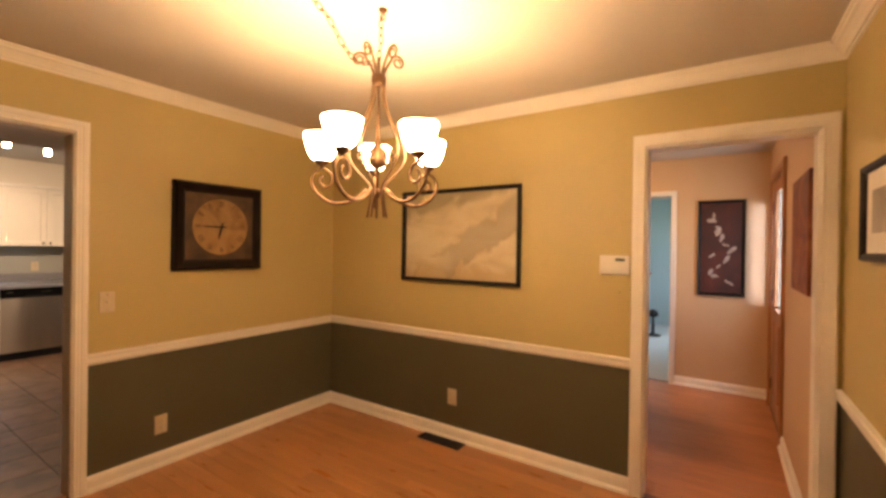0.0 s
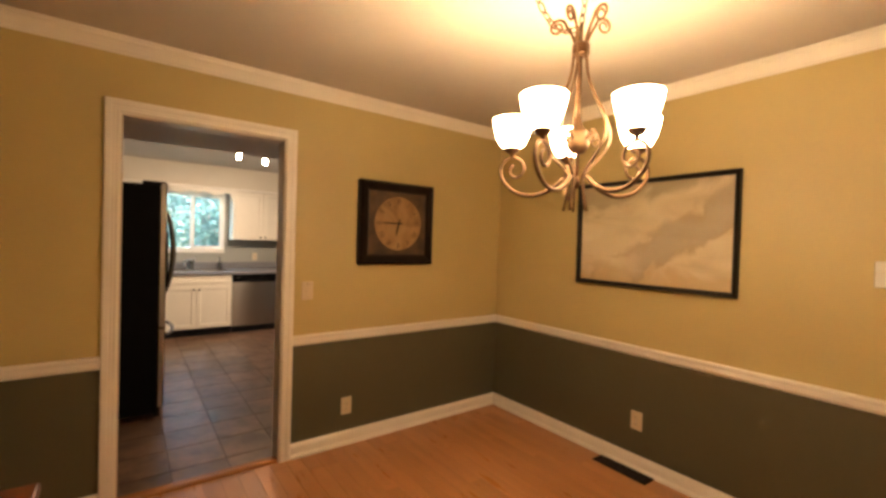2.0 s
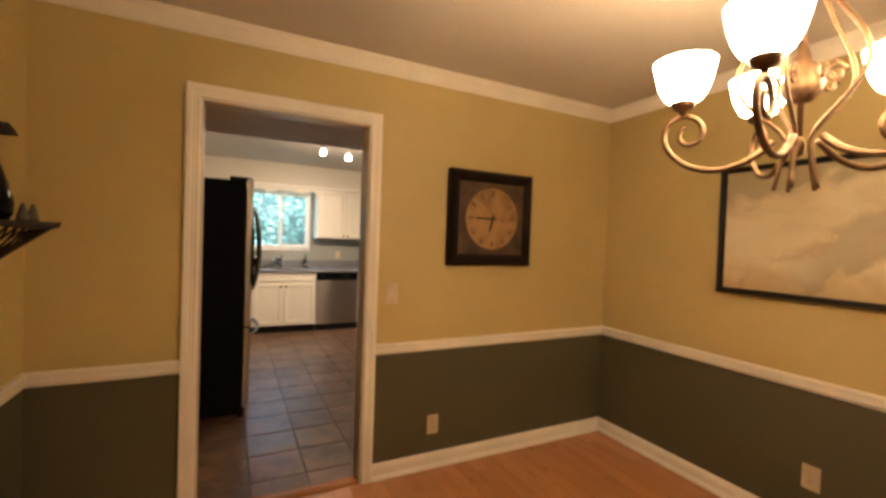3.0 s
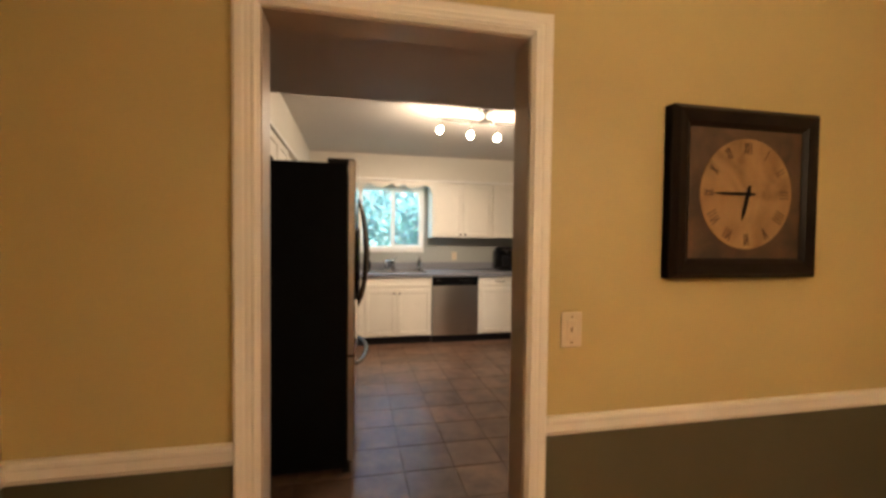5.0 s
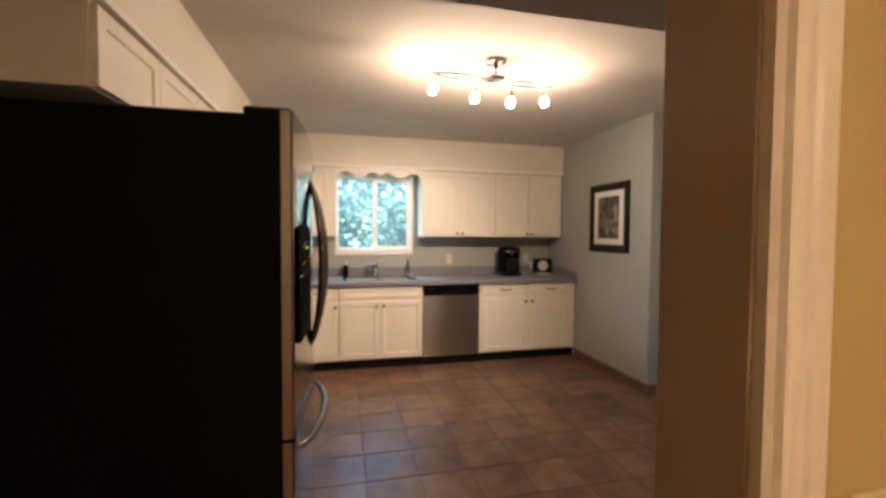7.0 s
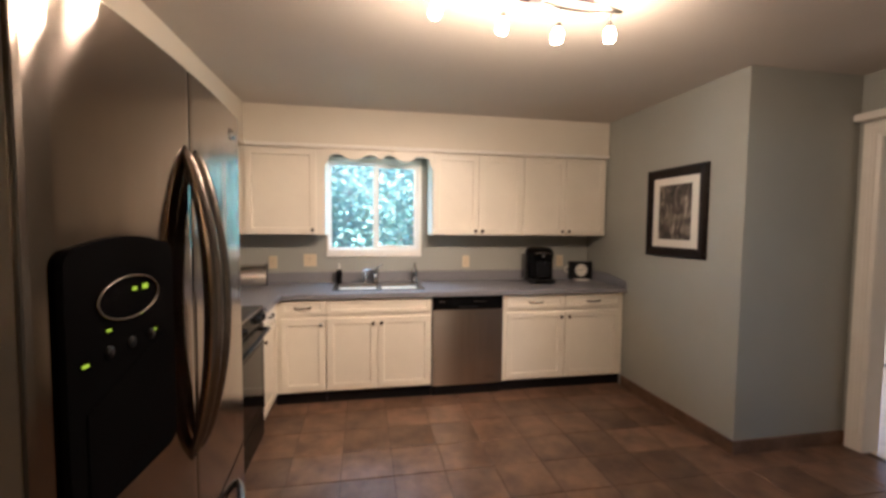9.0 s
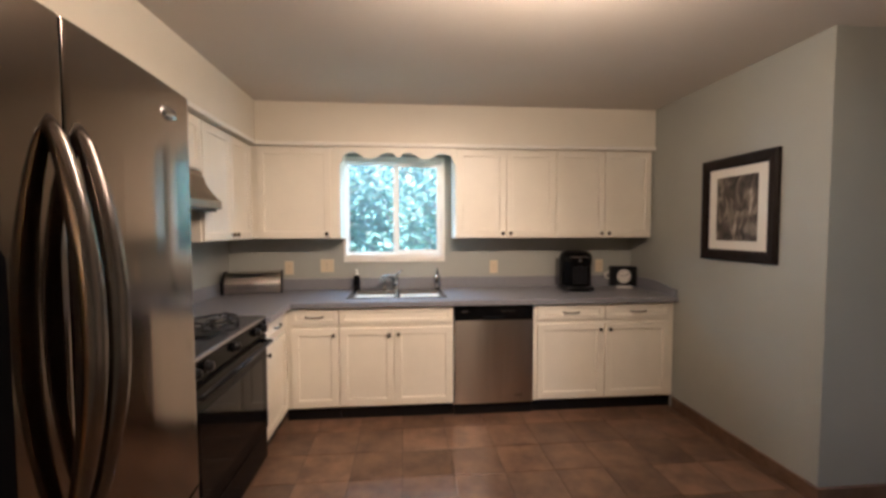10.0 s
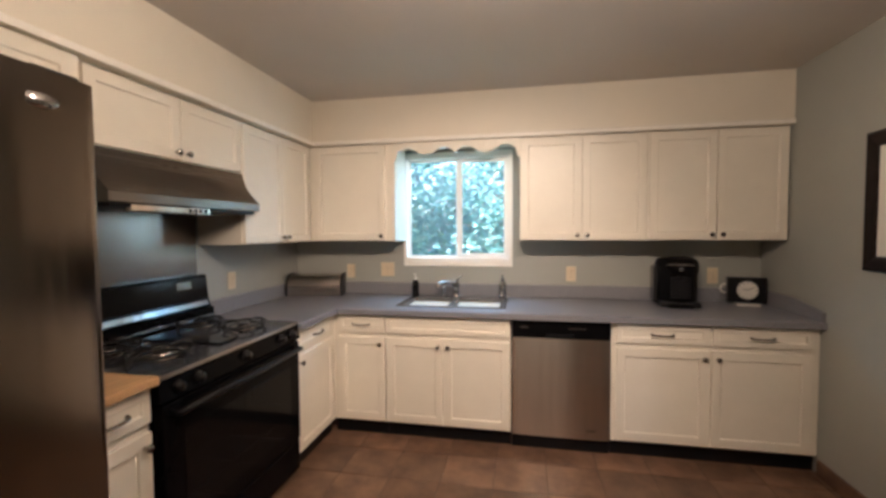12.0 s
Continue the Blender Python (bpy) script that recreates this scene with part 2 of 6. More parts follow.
def lathe(profile, seg=24, m=None, bm=None):
    """A turned body: profile of (radius, height), about z, moved by m."""
    bm = bm or bmesh.new()
    m = m or Matrix()
    rings = []
    for r, z in profile:
        if r < 1e-5:
            rings.append([bm.verts.new(m @ Vector((0, 0, z)))])
        else:
            rings.append([bm.verts.new(m @ Vector((r * math.cos(q), r * math.sin(q), z)))
                          for q in (2 * math.pi * k / seg for k in range(seg))])
    for a, b in zip(rings, rings[1:]):
        for k in range(seg):
            j = (k + 1) % seg
            if len(a) == 1 and len(b) > 1:
                bm.faces.new((a[0], b[j], b[k]))
            elif len(b) == 1 and len(a) > 1:
                bm.faces.new((a[k], a[j], b[0]))
            elif len(a) > 1:
                bm.faces.new((a[k], a[j], b[j], b[k]))
    bmesh.ops.recalc_face_normals(bm, faces=bm.faces)
    return bm


def prism(outline, y0, y1, bm=None, axes="xzy"):
    """A board with the (a, b) outline, between two values on the third axis."""
    bm = bm or bmesh.new()

    def at(a, b, c):
        d = dict(zip(axes, (a, b, c)))
        return (d["x"], d["y"], d["z"])
    f = [bm.verts.new(at(a, b, y0)) for a, b in outline]
    g = [bm.verts.new(at(a, b, y1)) for a, b in outline]
    bm.faces.new(f)
    bm.faces.new(g[::-1])
    n = len(f)
    for i in range(n):
        j = (i + 1) % n
        bm.faces.new((f[i], g[i], g[j], f[j]))
    bmesh.ops.recalc_face_normals(bm, faces=bm.faces)
    return bm


def mesh_of(name, bm, mats, smooth=False):
    me = bpy.data.meshes.new(name)
    bm.to_mesh(me)
    bm.free()
    for m in (mats if isinstance(mats, (list, tuple)) else [mats]):
        me.materials.append(m)
    if smooth:
        for p in me.polygons:
            p.use_smooth = True
    return me


def part(name, bm, mat, parent, label="", smooth=False):
    ob = new(name, mesh_of(name, bm, mat, smooth))
    ob.parent = parent
    if label:
        ob["label"] = label
    return ob


def thing(name, label, category, m, group=""):
    ob = new(name)
    ob.empty_display_size = 0.1
    ob.matrix_world = m
    return tagged(ob, label, category, group)


def setting(name, bm, mats, label, category="wall", smooth=False):
    return tagged(new(name, mesh_of(name, bm, mats, smooth)), label, category, "", "structure")


def plate(us, vs, solid, at, mat_of=None):
    """One closed slab of the grid cells (us x vs) that solid(u, v) keeps; at(u, v, side) gives a corner on side 0 or 1."""
    bm = bmesh.new()
    verts = {}

    def corner(i, j, k):
        if (i, j, k) not in verts:
            verts[(i, j, k)] = bm.verts.new(at(us[i], vs[j], k))
        return verts[(i, j, k)]
    keep = {(i, j) for i in range(len(us) - 1) for j in range(len(vs) - 1) if solid((us[i] + us[i + 1]) / 2, (vs[j] + vs[j + 1]) / 2)}
    for i, j in sorted(keep):
        ring = [(i, j), (i + 1, j), (i + 1, j + 1), (i, j + 1)]
        made = [bm.faces.new([corner(a, b, k) for a, b in (ring if k else ring[::-1])]) for k in (0, 1)]
        for n, (di, dj) in enumerate(((0, -1), (1, 0), (0, 1), (-1, 0))):
            if (i + di, j + dj) not in keep:
                p, q = ring[n], ring[(n + 1) % 4]
                made.append(bm.faces.new([corner(*p, 0), corner(*q, 0), corner(*q, 1), corner(*p, 1)]))
        if mat_of:
            for f in made:
                f.material_index = mat_of((us[i] + us[i + 1]) / 2, (vs[j] + vs[j + 1]) / 2)
    bmesh.ops.recalc_face_normals(bm, faces=bm.faces)
    return bm


def wall(name, axis, f0, f1, u0, u1, z0, z1, mats, label, holes=(), split=None):
    """A wall between the faces f0 and f1 on the axis, from u0 to u1 along it, with holes (u0, u1, z0, z1); split: the height at which the paint changes."""
    us = sorted({u0, u1, *[h[0] for h in holes], *[h[1] for h in holes]})
    zs = sorted({z0, z1, *[h[2] for h in holes], *[h[3] for h in holes], *([split] if split else [])})
    us = [u for u in us if u0 <= u <= u1]
    zs = [z for z in zs if z0 <= z <= z1]
    bm = plate(us, zs, lambda u, z: not any(h[0] <= u <= h[1] and h[2] <= z <= h[3] for h in holes),
               (lambda u, z, k: ((f0, f1)[k], u, z)) if axis == "x" else (lambda u, z, k: (u, (f0, f1)[k], z)),
               lambda u, z: 1 if split and z < split else 0)
    return setting(name, bm, mats, label)


def casing(name, axis, face, out, u0, u1, top, label, width=0.072, depth=0.022, foot=0.0, mat=None):
    """Moulded door trim round an opening u0..u1: two posts and a head, on the face, proud towards out (+1 or -1)."""
    ob = tagged(new(name), label, "door trim", "", "structure")
    fluted = [(0.0, 0.55), (0.10, 0.75), (0.16, 1.0), (0.24, 1.0), (0.30, 0.89), (0.42, 0.94), (0.54, 0.89), (0.62, 0.99), (0.86, 1.0), (0.94, 0.9), (1.0, 0.7)]
    f0 = face + out * 0.001

    def board(kind, flip):
        bm = bmesh.new()
        rows = []
        if kind == "post":
            edge = u0 if flip else u1
            sgn = -1 if flip else 1
            for q, h in [(0.0, 0.0)] + fluted + [(1.0, 0.0)]:
                u = edge + sgn * q * width
                d = f0 + out * depth * h
                rows.append([(u, d, foot), (u, d, top + q * width)])
        else:
            for q, h in [(0.0, 0.0)] + fluted + [(1.0, 0.0)]:
                z = top + q * width
                d = f0 + out * depth * h
                rows.append([(u0 - q * width, d, z), (u1 + q * width, d, z)])
        vs = []
        for row in rows:
            vs.append([bm.verts.new((p[1], p[0], p[2]) if axis == "x" else p) for p in row])
        for a, b in zip(vs, vs[1:]):
            bm.faces.new((a[0], a[1], b[1], b[0]))
        bm.faces.new([a[0] for a in vs])
        bm.faces.new([a[1] for a in vs][::-1])
        bmesh.ops.recalc_face_normals(bm, faces=bm.faces)
        return bm
    part("post", board("post", True), mat or TRIM, ob)
    part("post", board("post", False), mat or TRIM, ob)
    part("head", board("head", False), mat or TRIM, ob)
    return ob


def moulding(name, profile, runs, mat, label):
    """A moulding of the profile (out, z) along runs (axis, face, out, u0, u1, mitre0, mitre1)."""
    bm = bmesh.new()
    for axis, face, out, u0, u1, m0, m1 in runs:
        a, b = [], []
        for d, z in profile:
            for lst, u, mit in ((a, u0, m0), (b, u1, m1)):
                p = (u + mit * d, face + out * d, z)
                lst.append(bm.verts.new((p[1], p[0], p[2]) if axis == "x" else p))
        for i in range(len(profile) - 1):
            bm.faces.new((a[i], a[i + 1], b[i + 1], b[i]))
        bm.faces.new(a)
        bm.faces.new(b[::-1])
    bmesh.ops.recalc_face_normals(bm, faces=bm.faces)
    return setting(name, bm, mat, label, "moulding")


# ---- large structure ----
W, N, E, S, H = -3.82, 3.165, -0.375, -0.12, 2.390      # dining room faces
KW, KN, KS, KH = -8.50, 3.515, -0.14, 2.44               # kitchen faces
NOOK_X, NOOK_Y = -6.635, 4.37
RAIL = 0.786
DOOR_K = (0.505, 1.312, 0.0, 2.015)                     # opening to the kitchen, in y
DOOR_H = (-1.208, -0.466, 0.0, 2.000)                   # opening to the hall, in x
SILL = (0.868, 1.717, 1.188, 2.045)                       # kitchen window hole, in y

two = [WALL_GOLD, WALL_OLIVE]
wall("wall_dining_west", "x", W - 0.075, W, S - 0.12, N + 0.12, 0, H, two, "gold painted dining wall, dark olive below the chair rail", [DOOR_K], RAIL - 0.03)
wall("wall_dining_north", "y", N, N + 0.06, W, E + 0.12, 0, H, two, "gold painted dining wall, dark olive below the chair rail", [DOOR_H], RAIL - 0.03)
wall("wall_dining_east", "x", E, E + 0.12, S - 0.12, N, 0, H, two, "gold painted dining wall, dark olive below the chair rail", (), RAIL - 0.03)
wall("wall_dining_south", "y", S - 0.12, S, W, E, 0, H, two, "gold painted dining wall, dark olive below the chair rail", (), RAIL - 0.03)
setting("ceiling_dining", box(W - 0.074, E + 0.12, S - 0.12, N + 0.12, H, H + 0.12), CEILING, "pale matte painted dining room ceiling", "ceiling")

# the kitchen side of the wall, and the lowered ceiling behind the doorway
wall("wall_kitchen_east", "x", W - 0.115, W - 0.077, KS - 0.12, NOOK_Y + 0.12, 0, KH, [WALL_SAGE], "grey sage painted kitchen wall", [DOOR_K])
setting("dropped_ceiling", box(-4.69, W - 0.116, KS, NOOK_Y, 2.05, KH, 0.004), LOWERED, "taupe painted lowered ceiling inside the doorway", "ceiling")
setting("ceiling_kitchen", box(KW - 0.12, W - 0.116, KS - 0.12, NOOK_Y + 0.12, KH, KH + 0.12), CEILING, "pale matte painted kitchen ceiling", "ceiling")
wall("wall_kitchen_west", "x", KW - 0.14, KW, KS - 0.12, KN + 0.12, 0, KH, [WALL_SAGE], "grey sage painted kitchen wall behind the sink", [SILL])
wall("wall_kitchen_south", "y", KS - 0.12, KS, KW, W - 0.115, 0, KH, [WALL_SAGE], "grey sage painted kitchen wall behind the stove")
wall("wall_kitchen_north", "y", KN, NOOK_Y + 0.12, KW, NOOK_X, 0, KH, [WALL_SAGE], "grey sage painted wall block with a square corner")
wall("wall_nook_north", "y", NOOK_Y, NOOK_Y + 0.12, NOOK_X, W - 0.115, 0, KH, [WALL_SAGE], "grey sage painted wall with a wide doorway", [(-6.505, -4.75, 0, 2.03)])

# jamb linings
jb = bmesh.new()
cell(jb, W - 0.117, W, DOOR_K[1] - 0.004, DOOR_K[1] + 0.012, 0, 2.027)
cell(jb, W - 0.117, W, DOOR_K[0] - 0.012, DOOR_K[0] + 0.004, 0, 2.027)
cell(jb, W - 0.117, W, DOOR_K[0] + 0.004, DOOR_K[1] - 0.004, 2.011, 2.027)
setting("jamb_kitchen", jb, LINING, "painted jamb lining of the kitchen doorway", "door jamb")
jb = bmesh.new()
cell(jb, DOOR_H[0] - 0.012, DOOR_H[0] + 0.004, N, N + 0.12, 0, 2.011)
cell(jb, DOOR_H[1] - 0.004, DOOR_H[1] + 0.012, N, N + 0.12, 0, 2.011)
cell(jb, DOOR_H[0] + 0.004, DOOR_H[1] - 0.004, N, N + 0.12, 1.996, 2.011)
setting("jamb_hall", jb, TRIM, "painted jamb lining of the hall doorway", "door jamb")

casing("casing_kitchen_door", "x", W, 1, DOOR_K[0], DOOR_K[1], DOOR_K[3], "white painted fluted casing round the kitchen doorway")
casing("casing_hall_door", "y", N, -1, DOOR_H[0], DOOR_H[1], DOOR_H[3], "white painted fluted casing round the hall doorway", 0.074)
casing("casing_nook_door", "y", NOOK_Y, -1, -6.505, -4.75, 2.03, "white painted casing round the wide family room doorway", 0.10)
setting("cap_nook_door", box(-6.632, -4.55, NOOK_Y - 0.075, NOOK_Y, 2.135, 2.185, 0.012, 2), TRIM, "white painted cap moulding over the family room doorway", "moulding")
jb = bmesh.new()
cell(jb, -6.517, -6.503, NOOK_Y, NOOK_Y + 0.12, 0, 2.04)
cell(jb, -6.505, -4.75, NOOK_Y, NOOK_Y + 0.12, 2.028, 2.04)
setting("jamb_nook", jb, TRIM, "white painted jamb lining of the family room doorway", "door jamb")

CW = 0.072
base_profile = [(0, 0), (0.030, 0), (0.030, 0.012), (0.020, 0.022), (0.016, 0.026), (0.016, 0.066), (0.012, 0.078), (0.006, 0.088), (0, 0.092)]
rail_profile = [(0, RAIL - 0.066), (0.008, RAIL - 0.064), (0.012, RAIL - 0.056), (0.018, RAIL - 0.048), (0.018, RAIL - 0.022), (0.024, RAIL - 0.016), (0.024, RAIL - 0.004), (0.020, RAIL), (0, RAIL)]
crown_profile = [(0, H - 0.090), (0.010, H - 0.088), (0.012, H - 0.078), (0.022, H - 0.076), (0.034, H - 0.056), (0.052, H - 0.034), (0.066, H - 0.026), (0.068, H - 0.014), (0.080, H - 0.010), (0.082, H - 0.001), (0, H - 0.001)]
runs = [("x", W, 1, DOOR_K[1] + CW, N, 0, -1), ("x", W, 1, S, DOOR_K[0] - CW, 1, 0),
        ("y", N, -1, W, DOOR_H[0] - CW - 0.002, 1, 0), ("x", E, -1, S, N, 1, -1), ("y", S, 1, W, E, 1, -1)]
crown_profile = [(0.84 * d, H + 0.84 * (z - H)) for d, z in crown_profile]
moulding("baseboard_dining", base_profile, runs, TRIM, "white painted baseboard with a shoe moulding")
moulding("chair_rail", rail_profile, runs, TRIM, "white painted chair rail round the dining room")
moulding("crown_moulding", crown_profile, [("x", W, 1, S, N, 1, -1), ("y", N, -1, W, E, 1, -1), ("x", E, -1, S, N, 1, -1), ("y", S, 1, W, E, 1, -1)], TRIM, "white painted crown moulding round the dining room")
tile_base = [(0, 0), (0.014, 0), (0.014, 0.084), (0.010, 0.09), (0, 0.09)]
moulding("baseboard_kitchen", tile_base, [("y", KN, -1, -7.825, NOOK_X, 0, 1), ("x", NOOK_X, 1, KN, NOOK_Y, -1, -1), ("y", NOOK_Y, -1, NOOK_X, -6.606, 1, 0)], TILE, "brown tile baseboard along the kitchen wall")

# floors
setting("floor_kitchen", box(KW - 0.1, W - 0.06, KS - 0.1, NOOK_Y + 0.06, -0.15, -0.004), GROUT, "brown slate tile kitchen floor with dark grout", "floor")
setting("floor_dining", box(W - 0.06, E + 0.1, S - 0.1, N + 0.06, -0.15, -0.003), SUBFLOOR, "honey oak plank dining room floor", "floor")
setting("threshold", prism([(W - 0.075, -0.002), (W + 0.01, -0.002), (W + 0.007, 0.010), (W - 0.008, 0.020), (W - 0.048, 0.020), (W - 0.070, 0.006)], DOOR_K[0], DOOR_K[1]), REDUCER, "reddish wooden threshold strip in the kitchen doorway", "threshold")
setting("threshold_hall", box(DOOR_H[0], DOOR_H[1], N - 0.01, N + 0.045, -0.002, 0.008, 0.004), CHERRY, "reddish wooden threshold strip in the hall doorway", "threshold")

# hall
HX0, HX1, HY = -3.2, -0.465, 5.63
wall("wall_hall_east", "x", HX1, HX1 + 0.12, N + 0.12, HY + 0.12, 0, H, [WALL_PINK], "pale peach painted hall wall with the front door", [(4.47, 5.41, 0, 2.05)])
wall("wall_hall_north", "y", HY, HY + 0.12, HX0, HX1, 0, H, [WALL_PINK], "pale peach painted hall end wall", [(-2.06, -1.31, 0, 2.00)])
wall("wall_hall_south", "y", N + 0.062, N + 0.12, HX0, HX1 + 0.12, 0, H, [WALL_PINK], "pale peach painted hall wall", [DOOR_H])
wall("wall_hall_west", "x", HX0 - 0.12, HX0, N + 0.12, HY, 0, H, [WALL_PINK], "pale peach painted hall wall")
setting("ceiling_hall", box(HX0 - 0.12, HX1 + 0.12, N + 0.121, HY + 0.12, H, H + 0.12), CEILING, "pale matte painted hall ceiling", "ceiling")
setting("floor_hall", box(HX0, HX1 + 0.12, N + 0.06, HY + 0.06, -0.15, -0.003), SUBFLOOR, "reddish oak plank hall floor", "floor")
moulding("baseboard_hall", base_profile, [("y", HY, -1, -1.258, HX1, 0, -1), ("x", HX1, -1, N + 0.12, 4.41, 0, 0)], TRIM, "white painted hall baseboard")
casing("casing_bedroom_door", "y", HY, -1, -2.06, -1.31, 2.00, "white painted casing round the bedroom doorway", 0.052)

# bedroom seen through the hall
setting("floor_bedroom", box(-4.0, -0.6, HY + 0.06, 9.6, -0.15, 0.0), CARPET, "pale grey carpet on the bedroom floor", "floor")
wall("wall_bedroom_north", "y", 9.5, 9.6, -4.0, -0.6, 0, H, [WALL_TEAL], "grey teal painted bedroom wall")
wall("wall_bedroom_west", "x", -4.1, -4.0, HY, 9.6, 0, H, [WALL_TEAL], "grey teal painted bedroom wall")
# This opening is never in view; it was added to go with the fill.
wall("wall_bedroom_east", "x", -0.7, -0.6, HY + 0.12, 9.5, 0, H, [WALL_TEAL], "grey teal painted bedroom wall with an added unseen opening", [(7.2, 8.6, 0.9, 2.1)])
setting("ceiling_bedroom", box(-4.1, -0.6, HY + 0.12, 9.6, H, H + 0.1), CEILING, "pale painted bedroom ceiling", "ceiling")

# family room seen through the wide doorway
FY = 6.60
setting("floor_family_room", box(-9.6, W, NOOK_Y + 0.06, FY + 0.1, -0.15, -0.001), PALE_FLOOR, "pale maple family room floor", "floor")
wall("wall_family_north", "y", FY, FY + 0.14, -9.6, W, 0, KH, [WALL_CREAM], "cream painted family room wall with a glazed door", [(-8.56, -7.78, 0, 1.97), (-7.69, -7.47, 0.19, 0.54)])
wall("wall_family_west", "x", -9.7, -9.6, NOOK_Y, FY + 0.14, 0, KH, [WALL_CREAM], "cream painted family room wall")
# The opening is out of view, added to let light into the room.
wall("wall_family_east", "x", W - 0.1, W, NOOK_Y + 0.12, FY, 0, KH, [WALL_CREAM], "cream painted family room wall with an added unseen opening", [(4.7, 6.4, 0.35, 2.2)])
wall("wall_family_south", "y", NOOK_Y + 0.005, NOOK_Y + 0.11, -9.6, NOOK_X - 1.83, 0, KH, [WALL_CREAM], "cream painted family room wall")
setting("ceiling_family_room", box(-9.7, W, NOOK_Y + 0.121, FY + 0.14, KH, KH + 0.1), CEILING, "pale painted family room ceiling", "ceiling")
moulding("baseboard_family_room", base_profile, [("y", FY, -1, -7.715, W, 0, 0)], TRIM, "white painted family room baseboard")

# ground outside
setting("ground", box(-400, 400, -400, 400, -0.6, -0.3), material("lawn", (0.06, 0.11, 0.03), 0.9, var=0.4, scale=2.0), "green lawn round the house", "ground")


# ---- dining room ----
def frame_bars(bm, w, h, bar, t, lip=0.006):
    """Four mitred bars of a picture frame, width w, height h, facing -y, back at y = 0."""
    prof = [(0.0, 0.0), (0.0, -t * 0.72), (bar * 0.22, -t), (bar * 0.70, -t * 0.86), (bar * 0.86, -t * 0.70), (bar, -t * 0.45), (bar, 0.0)]
    rings = []
    for cx, cz in ((-1, -1), (1, -1), (1, 1), (-1, 1)):
        rings.append([bm.verts.new((cx * (w / 2 - d), y, cz * (h / 2 - d))) for d, y in prof])
    for i in range(4):
        a, b = rings[i], rings[(i + 1) % 4]
        for k in range(len(prof) - 1):
            bm.faces.new((a[k], b[k], b[k + 1], a[k + 1]))
    bmesh.ops.recalc_face_normals(bm, faces=bm.faces)
    return bm


def picture(name, label, m, w, h, bar, t, frame_mat, art_mat, mat_w=0.0, group="", mat_side=0.0):
    p = thing(name, label, "picture", m, group)
    part("frame", frame_bars(bmesh.new(), w, h, bar, t), frame_mat, p)
    part("backing", box(-w / 2 + 0.004, w / 2 - 0.004, -0.006, -0.001, -h / 2 + 0.004, h / 2 - 0.004), DARK_WOOD, p)
    iw, ih = w - 2 * bar, h - 2 * bar
    if mat_w:
        part("mat_board", box(-iw / 2, iw / 2, -0.012, -0.0065, -ih / 2, ih / 2), MAT_WHITE, p, "white mat board")
        part("print", box(-iw / 2 + (mat_side or mat_w), iw / 2 - (mat_side or mat_w), -0.014, -0.0125, -ih / 2 + mat_w * 1.05, ih / 2 - mat_w), art_mat, p)
    else:
        part("canvas", box(-iw / 2, iw / 2, -0.012, -0.0065, -ih / 2, ih / 2), art_mat, p)
    return p


def art_material(name, stops, scale, distort, stretch=(1, 1, 1), rough=0.6, turn=0.0):
    m = bpy.data.materials.new(name)
    m.use_nodes = True
    nt = m.node_tree
    b = nt.nodes["Principled BSDF"]
    b.inputs["Roughness"].default_value = rough
    tc = nt.nodes.new("ShaderNodeTexCoord")
    mp = nt.nodes.new("ShaderNodeMapping")
    mp.inputs["Scale"].default_value = stretch
    mp.inputs["Rotation"].default_value = (0, turn, 0)
    n = nt.nodes.new("ShaderNodeTexNoise")
    n.inputs["Scale"].default_value = scale
    n.inputs["Detail"].default_value = 7
    n.inputs["Distortion"].default_value = distort
    r = nt.nodes.new("ShaderNodeValToRGB")
    els = r.color_ramp.elements
    els[0].position, els[0].color = stops[0][0], (*stops[0][1], 1)
    els[1].position, els[1].color = stops[-1][0], (*stops[-1][1], 1)
    for pos, col in stops[1:-1]:
        els.new(pos).color = (*col, 1)
    nt.links.new(tc.outputs["Object"], mp.inputs["Vector"])
    nt.links.new(mp.outputs["Vector"], n.inputs["Vector"])
    nt.links.new(n.outputs["Fac"], r.inputs["Fac"])
    nt.links.new(r.outputs["Color"], b.inputs["Base Color"])
    return m


